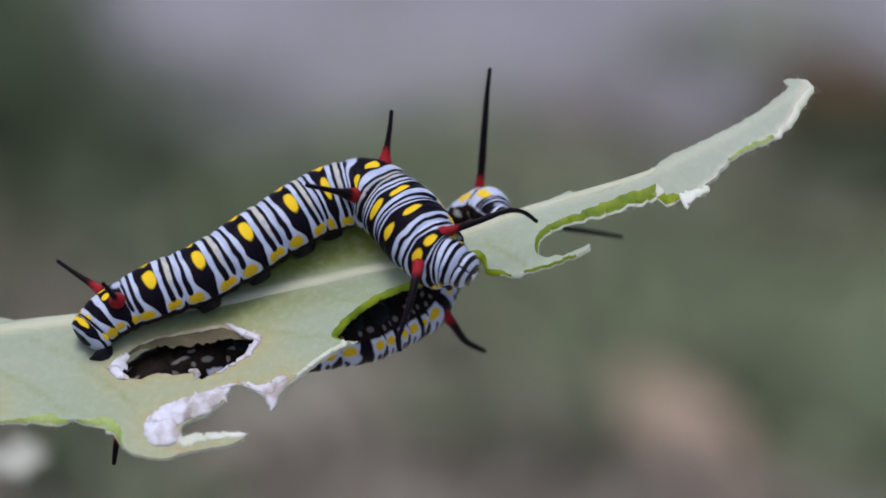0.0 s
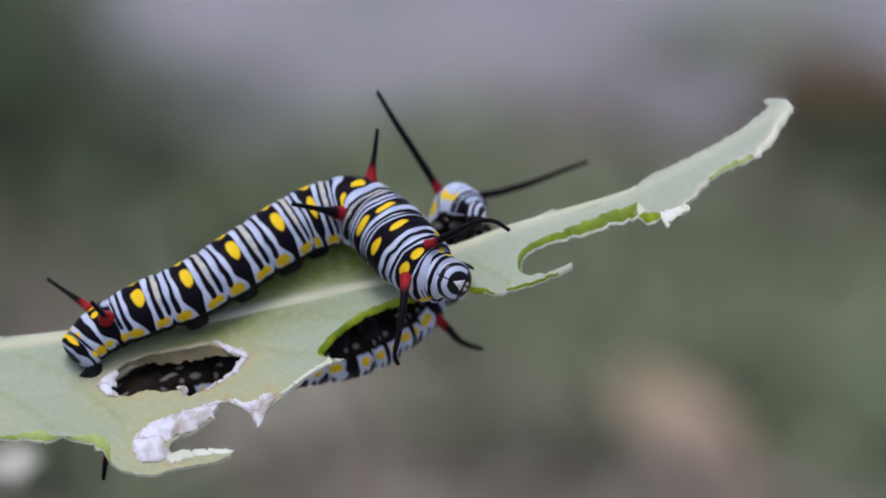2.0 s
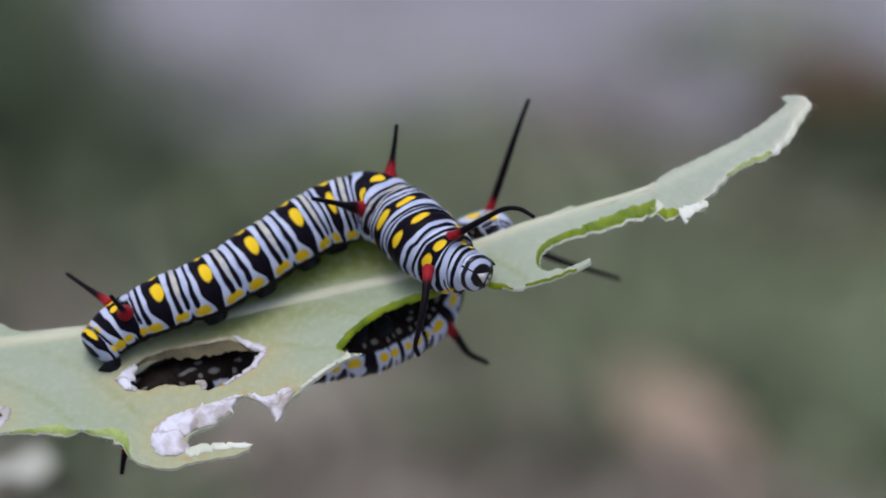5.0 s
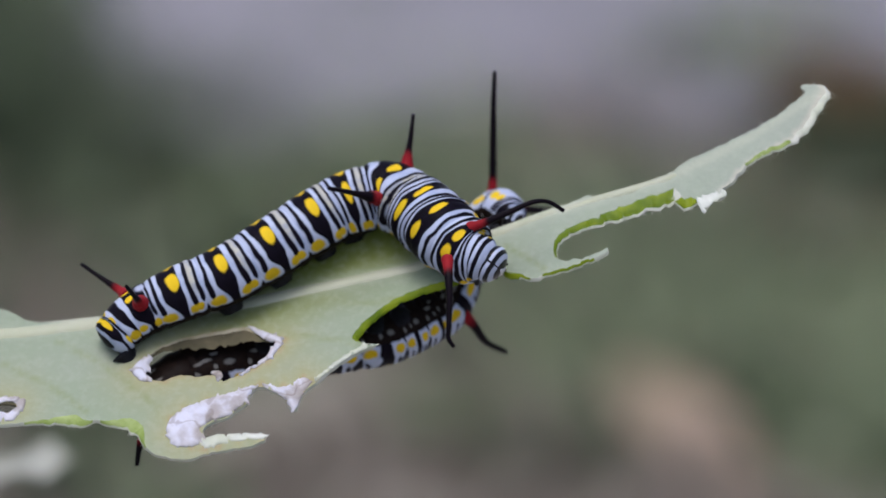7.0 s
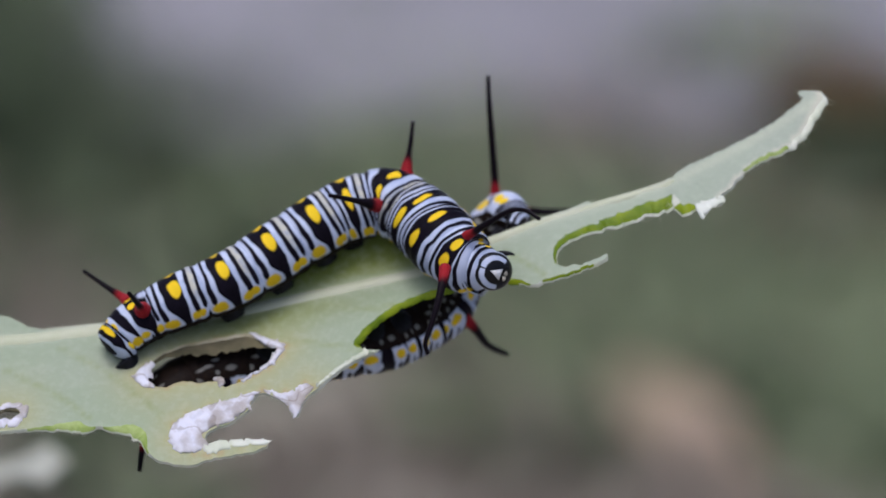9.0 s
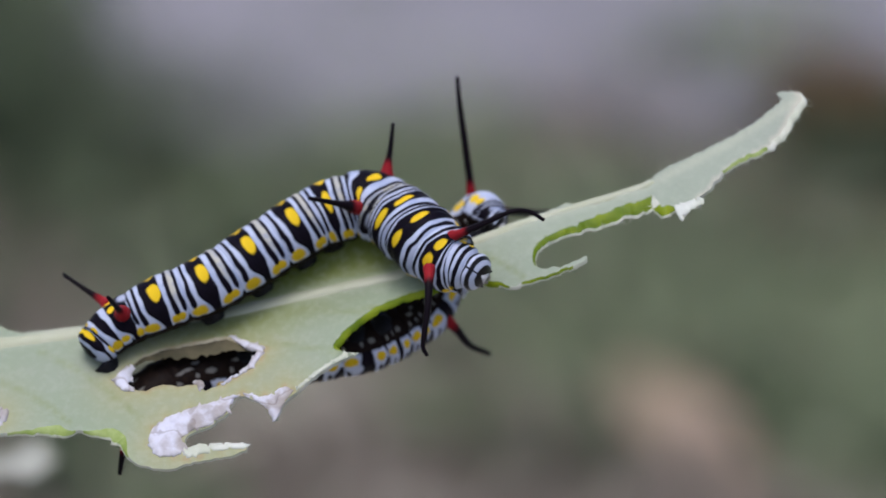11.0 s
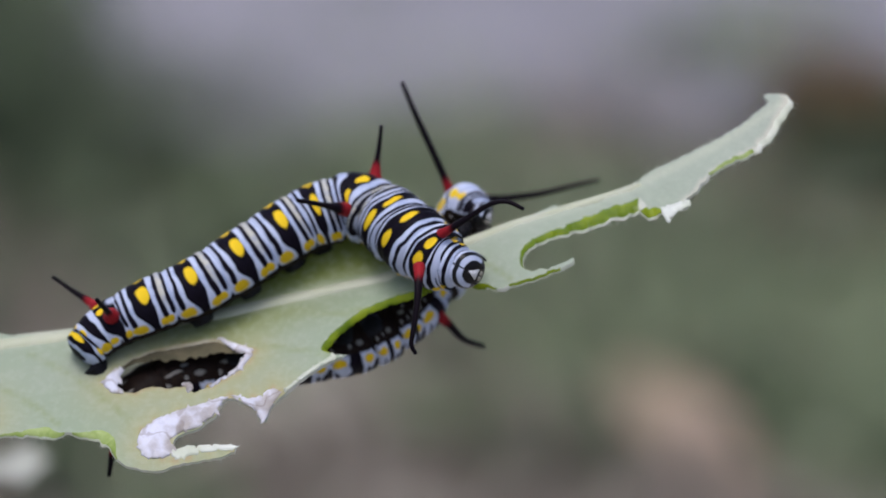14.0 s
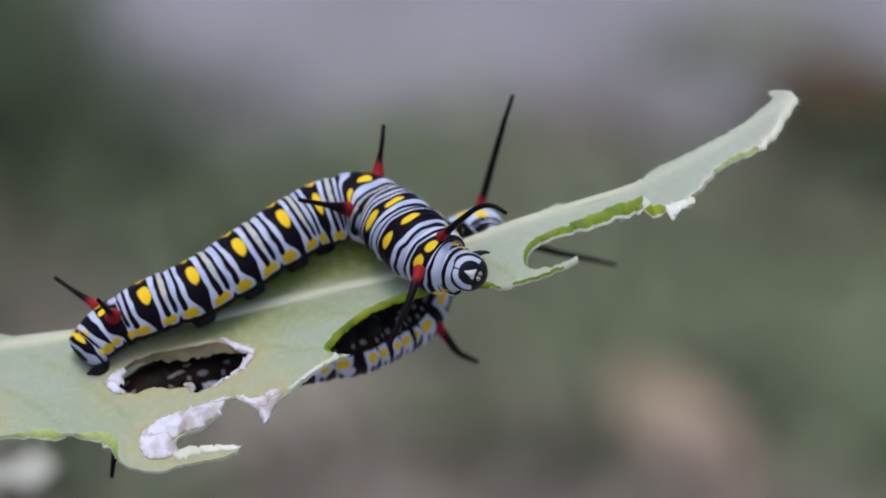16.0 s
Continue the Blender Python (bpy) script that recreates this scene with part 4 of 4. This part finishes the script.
def make_dry_leaf(m, size):
    """A curled brown leaf on the ground."""
    mat = plain("dry_brown_leaf", (0.385, 0.29, 0.21), (0.315, 0.235, 0.17), 60, 0.7, 0.5, 0.002, 0.2)
    bm = bmesh.new()
    n, k = 20, 10
    top = []
    for i in range(n + 1):
        t = i / n
        w = size * 0.16 * math.sin(math.pi * min(1, t * 1.02)) ** 0.7
        top.append([bm.verts.new((size * (t - 0.5), w * s, 0.004 + 0.25 * w * s * s + 0.10 * size * (t - 0.5) ** 2 + 0.003 * noise.noise(Vector((t * 6, s * 3, 1))))) for s in np.linspace(-1, 1, k)])
    for i in range(n):
        for j in range(k - 1):
            bm.faces.new((top[i][j], top[i + 1][j], top[i + 1][j + 1], top[i][j + 1]))
    bmesh.ops.remove_doubles(bm, verts=bm.verts, dist=1e-5)
    r = bmesh.ops.extrude_face_region(bm, geom=list(bm.faces))
    for v in r["geom"]:
        if isinstance(v, bmesh.types.BMVert):
            v.co.z -= 0.0006
    bmesh.ops.recalc_face_normals(bm, faces=bm.faces)
    ob = tagged(new("dry_leaf"), "tan dry leaf lying curled on the soil", "dry leaf")
    part("blade", bm, mat, ob, "tan curled blade")
    rib = [(1000 * size * x, 0, 1000 * (0.0045 + 0.10 * size * x * x), 0.8 - 0.4 * x) for x in (-0.7, -0.5, -0.2, 0.1, 0.4)]
    part("midrib", tube(rib, Vector(), 8, 3), mat, ob, "brown midrib and stalk")
    ob.matrix_basis = m
    return ob


def make_low_leaf():
    """A paler leaf lower on the same stem, only its rounded tip in sight."""
    bm = bmesh.new()
    k = 9
    ridge = spline([(-80.63, 95, -31.07), (-68.57, 95, -29.40), (-59.87, 95, -27.52), (-55.85, 95, -26.58), (-53.30, 95, -25.85), (-50.09, 95, -25.25), (-46.88, 95, -24.91)], 6)
    n = len(ridge) - 1
    top = []
    for i, c in enumerate(ridge):
        t = i / n
        w = 0.5 + 0.9 * math.sin(math.pi * min(1.0, t * 1.2)) ** 2 + 1.8 * math.exp(-((t - 0.85) / 0.10) ** 2)
        w *= 0.12 + 0.88 * math.sqrt(min(1.0, max(0.0, (1 - t) / 0.16)))
        top.append([bm.verts.new(Vector((c[0], c[1] + 0.6 * w * s, c[2] + w * s + 0.5 * s * s)) * MM) for s in np.linspace(-1, 1, k).tolist()])
    for i in range(n):
        for j in range(k - 1):
            bm.faces.new((top[i][j], top[i + 1][j], top[i + 1][j + 1], top[i][j + 1]))
    r = bmesh.ops.extrude_face_region(bm, geom=list(bm.faces))
    for v in r["geom"]:
        if isinstance(v, bmesh.types.BMVert):
            v.co.y += 0.0004
    bmesh.ops.recalc_face_normals(bm, faces=bm.faces)
    ob = tagged(new("leaf"), "pale withered leaf lower on the plant", "leaf")
    part("blade", bm, plain("withered_leaf", (0.36, 0.37, 0.32), (0.30, 0.31, 0.25), 90, 0.6), ob, "pale withered blade")
    return ob


def make_stem():
    """The upright stem, outside the view, that carries both leaves."""
    inv = PLANT
    a, b = inv @ (Vector((-56, 2, -9)) * MM), inv @ (Vector((-80, 95, -31)) * MM)
    bm = bmesh.new()
    foot = Vector((a.x - 0.010, a.y + 0.055, -0.01))
    rows = [(*(foot / MM), 5.0), (*(foot.lerp(a, 0.5) / MM + Vector((-4, 6, 0))), 4.2), (a.x / MM - 2, a.y / MM + 2, a.z / MM, 3.2), (a.x / MM - 3, a.y / MM + 3, a.z / MM + 22, 2.2)]
    ob = tagged(new("plant_stem"), "green upright stem standing in the soil", "stem")
    part("stalk", tube(rows, Vector(), 12, 6, 0.1), LEAF_BACK, ob)
    mid = foot.lerp(a, 0.62)
    part("petiole", tube([(*(mid / MM), 1.6), (*(mid.lerp(b, 0.5) / MM + Vector((0, 0, 6))), 1.3), (*(b / MM), 1.0)], Vector(), 8, 5), LEAF_BACK, ob)
    return ob


# ---------------------------------------------------------------- build
leaf = make_leaf()
upper, upper_pieces, upper_horns = make_caterpillar("black, white and yellow striped caterpillar arched on top of the leaf", UPPER_ROWS, UPPER_HORNS, (3, 4, 5, 6, 0), (9, 10), (0.80, -0.25, -0.55))
lower, lower_pieces, lower_horns = make_caterpillar("striped caterpillar clinging under the leaf, head over its edge", LOWER_ROWS, LOWER_HORNS, (3, 4, 5, 6, 0), (9, 10, 11), (0.75, -0.55, -0.35), 0.6, ("pale", "patched", "nape"), "slim")
CLAW = [(1.5, -4.2, -0.25, 0.42), (2.1, -3.9, 0.05, 0.34), (2.65, -3.7, 0.20, 0.24), (3.1, -3.6, 0.20, 0.15), (3.45, -3.6, 0.10, 0.07)]
fore_leg = part("leg", tube(CLAW, Vector(CLAW[0][:3]) * MM, 9, 4, 0.1), FOOT, upper_pieces[11][0], "thin dark jointed leg")
fore_leg.location = Vector(CLAW[0][:3]) * MM - upper_pieces[11][1]
low_leaf = make_low_leaf()
make_stem()
make_background()
make_dry_leaf(pose(0.096, 1.150, 0.006, 12, 4, -60), 0.100)

# ---------------------------------------------------------------- what moves
# the plant sways: seconds, shift in millimetres, turn in degrees
SWAY = [
    (0, 0.00, 0.00, 0.00, 0.00, 0.00, 0.00),
    (0.5, 0.27, 0.38, -0.10, -0.25, 0.05, 0.04),
    (1, 0.05, 0.85, -0.46, -0.01, 0.00, -0.12),
    (1.5, -1.05, 2.97, -1.10, 0.53, -0.02, -0.02),
    (2, -1.39, 4.11, -1.63, 0.53, -0.06, -0.13),
    (2.5, -1.19, 4.76, -1.93, 0.72, -0.07, -0.25),
    (3, -0.87, 5.74, -2.34, 0.80, -0.05, -0.09),
    (3.5, -0.85, 5.63, -2.84, 0.69, -0.07, -0.12),
    (4, -0.60, 4.93, -2.60, 0.30, 0.02, -0.49),
    (4.2, 0.01, 5.11, -1.94, 0.11, 0.16, -0.36),
    (6.3, 0.34, 4.08, -1.11, -0.05, -0.07, -0.31),
    (6.5, 0.29, 4.06, -1.03, -0.05, -0.07, -0.31),
    (7, 1.74, 3.01, -0.31, -0.12, 0.05, -0.43),
    (7.5, 2.15, 2.57, -0.09, -0.29, 0.06, -0.13),
    (8, 2.04, 2.83, -0.25, -0.30, 0.00, -0.06),
    (8.5, 1.52, 2.97, -0.48, -0.23, -0.05, -0.02),
    (9, 1.78, 4.61, -0.89, -0.05, -0.09, -0.15),
    (9.5, 0.72, 4.65, -1.17, 0.22, -0.13, -0.50),
    (12, -0.80, 5.30, -0.97, 0.41, -0.31, -0.23),
    (12.5, -1.81, 6.46, -1.71, 0.41, -0.29, -0.40),
    (13, -1.99, 6.01, -1.88, 0.10, -0.43, -0.44),
    (13.5, -1.59, 5.31, -1.55, 0.18, -0.37, -0.47),
    (14, -1.14, 5.87, -1.38, 0.28, -0.36, -0.34),
    (14.5, -0.75, 6.13, -1.35, 0.16, -0.35, -0.11),
    (15, -0.69, 5.99, -1.54, 0.19, -0.33, -0.24),
    (15.5, -1.29, 5.85, -1.78, 0.31, -0.33, -0.28),
    (16, -0.83, 4.44, -1.33, 0.04, -0.60, -0.79),
]


def plant_pose(row):
    t, x, y, z, rx, ry, rz = row
    turn = Vector((radians(rx), radians(ry), radians(rz)))
    r = Matrix.Rotation(turn.length, 4, turn.normalized() if turn.length > 1e-9 else (0, 0, 1))
    return PLANT @ Matrix.Translation(Vector((x, y, z)) * MM + PIVOT) @ r @ Matrix.Translation(-PIVOT)


# the upper larva: seconds, reach of its fore body across and up (mm), turn of its face to the lens (0 to 1)
NOD = [
    (0.0, 0, 0, 0), (0.5, -0.1, 0.35, 0.8), (1.0, -0.07, 0.32, 0.9), (1.5, 0.2, 0.32, 0.85), (2.0, 0.25, 0.47, 0.7), (2.5, 0.47, 0.57, 0.6), (3.0, 0.32, 0.62, 0.15),
    (3.5, 0.45, 0.92, 0.75), (4.0, 0.5, 0.77, 0.9), (4.5, 0.55, 0.75, 0.7), (6.3, 0.6, 0.8, 0.3), (6.5, 0.62, 0.82, 0.1), (7.0, 0.75, 0.72, 0), (7.5, 0.82, 0.62, 0), (8.2, 0.5, 0.6, 0), (8.5, 0.52, 0.72, 0.85),
    (9.0, 0.55, 0.47, 0.9), (9.5, 0.52, 0.62, 0.8), (10.5, 0.8, 0.7, 0.5), (11.8, 1.15, 0.8, 0), (12.0, 1.17, 0.8, 0.1), (12.5, 0.9, 0.92, 0.7), (13.0, 1.12, 0.7, 1), (13.5, 1.02, 0.77, 0.8), (14.0, 1.2, 1.05, 0.6),
    (14.5, 1.22, 1.12, 0.5), (15.0, 1.22, 1.42, 0.3), (15.5, 1.47, 1.37, 0.2), (15.7, 1.2, 1.0, 0.9), (16.0, 1.0, 0.65, 1)]
# the lower larva: seconds, swing of its fore body in degrees
SWING = [
    (0, 0), (0.3, -4.8), (0.5, -1.3), (0.7, 17.1), (1, 27.6), (1.5, 34.5), (2, 36.6), (2.2, 37.6), (2.5, 49), (2.8, 49.1), (3.1, 23.1), (3.5, 5.6), (4, -3.3), (4.2, -10.2), (5.2, -14.5), (6.3, -12.7),
    (6.5, -14.6), (6.8, -8.8), (7, 3.8), (7.5, 4), (8, 6.8), (8.5, 8.6), (9, 8.5), (9.5, 8.3), (10.6, 11), (11.8, 15.9), (12, 21), (12.3, 32.8), (12.6, 35.9), (12.9, 32.6), (13.2, 25.8), (13.5, 26.7),
    (13.8, 31), (14.1, 25.7), (14.5, 16.5), (14.7, 10.6), (14.9, -0.3), (15.2, -14.1), (15.5, -11.5), (15.7, -3.6), (16, -12.3)]
# its fore body's shift along the leaf, mm
SLIDE = [
    (0, 0), (0.5, -0.6), (1, -0.4), (1.5, -0.55), (2, -0.7), (2.5, -0.4), (3, -0.1), (3.5, 0.5), (4, 0.3), (4.2, 0.3), (6.3, 0.4), (6.5, 0.4), (7, -0.5), (7.5, -0.5), (8, -0.4), (8.5, -0.3),
    (9, 0), (9.5, -0.15), (12, -0.4), (12.5, -0.4), (13, -0.1), (13.5, -0.5), (14, -0.5), (14.5, 0.1), (15, 0.5), (15.5, 0.3), (16, 0.55)]
# lift of its far tentacle in degrees
LIFT = [
    (0, 0), (0.5, 10), (1, -8.1), (1.5, -8.2), (2, -7.1), (2.5, -16.7), (3, -6.5), (3.5, 4.8), (4, 5.2), (4.2, 7.4), (6.5, 3), (7, 10.5), (7.5, 10.8), (8, 8.1), (8.5, 9.0), (9, 7.4),
    (9.5, 6.6), (12, -4), (12.5, -6.5), (13, -8), (13.5, -7.1), (14, -6.7), (14.5, -2.4), (15, 6.3), (15.5, 8.3), (16, 8.6)]


# its two foremost tentacles: seconds, lift of the far one, sideways sweep of the near one, in degrees
FEEL = [
    (0, 0, 0), (0.3, 14, 0), (0.5, 9, 0), (1, 5, 2), (1.5, 3, 8), (2, 3, 7), (2.5, 4, 5), (2.8, -7, 7), (3.1, 1, 11.6), (3.5, 5, 3), (4, 8, 3), (4.2, 7, 3),
    (6.3, 4, 10.6), (6.5, 4, 12.5), (7, 4, 16), (7.5, 4, 14), (8, 3, 12), (8.5, 3, -3), (9, 4, 0), (9.5, 4, 6), (12, 3, 14), (12.5, 3, -3), (13, 5, 1), (13.5, 8, 7),
    (14, 9, 9), (14.5, 11, 8), (15, 14, 7), (15.5, 10, 10), (16, 8, -7)]


def about(point, axis, degrees, origin):
    """The pose of a piece at origin, turned about a line through point."""
    p = Vector(point)
    return Matrix.Translation(p) @ Matrix.Rotation(radians(degrees), 4, Vector(axis).normalized()) @ Matrix.Translation(Vector(origin) - p)


def motions():
    sway = [(r[0], plant_pose(r)) for r in SWAY]
    for thing in (leaf, upper, lower, low_leaf):
        walk(thing, sway)
    neck = Vector((0.79, -4.6, -1.23)) * MM
    for k, share, nod in ((7, 0.16, 0.0), (8, 0.42, 0.0), (9, 0.72, 0.0), (10, 1.0, 0.0), (11, 1.05, 0.35), (12, 1.08, 1.0)):
        ob, o = upper_pieces[k]
        walk(ob, [(t, Matrix.Translation((Vector((x, 0, z)) * share + Vector((1.30, -0.1, -0.40)) * f * nod) * MM) @ about(neck, (0.45, 0.25, 1.0), -62 * f * nod, o)) for t, x, z, f in NOD])
    times = sorted({r[0] for r in FEEL} | {r[0] for r in NOD})
    for (ob, o, _), pick, yaw in zip(upper_horns[:2], (2, 1), (0, 48)):
        rows = []
        for t in times:
            lift = float(np.interp(t, [r[0] for r in FEEL], [r[pick] for r in FEEL]))
            turn = float(np.interp(t, [r[0] for r in NOD], [r[3] for r in NOD])) * yaw
            rows.append((t, Matrix.Translation(o) @ Matrix.Rotation(radians(-turn), 4, "Z") @ Matrix.Rotation(radians(lift), 4, (0, -1, 0))))
        walk(ob, rows)
    knee = Vector(CLAW[0][:3]) * MM - upper_pieces[11][1]
    walk(fore_leg, [(t, about(knee, (0, -1, 0), -75 * (1 - f), knee)) for t, x, z, f in NOD])
    far = lower_horns[1]
    walk(far[0], [(t, about(far[1], (0, -1, 0), a, far[1])) for t, a in LIFT])
    hinge = Vector((0.41, 6, 3.93)) * MM
    for k, x, z in ((6, 0.40, 0.15), (7, 0.60, 0.70), (8, 0.60, 0.95)):
        ob, o = lower_pieces[k]
        walk(ob, [(t, Matrix.Translation(o + Vector((x, 0, z)) * MM * min(1.0, max(0.0, a / 30)))) for t, a in SWING])
    hind = lower_horns[2]
    walk(hind[0], [(t, about(hind[1], (0, -1, 0), 8 * min(1.0, max(0.0, a / 30)), hind[1])) for t, a in SWING])
    for k, share in ((9, 0.5), (10, 1.0), (11, 0.82), (12, 0.72)):
        ob, o = lower_pieces[k]
        walk(ob, [(t, Matrix.Translation(Vector((float(np.interp(t, *zip(*SLIDE))), 0, -0.03 * max(0, a - 30))) * share * MM) @ about(hinge, (0, -1, 0), a * share, o)) for t, a in SWING])


motions()
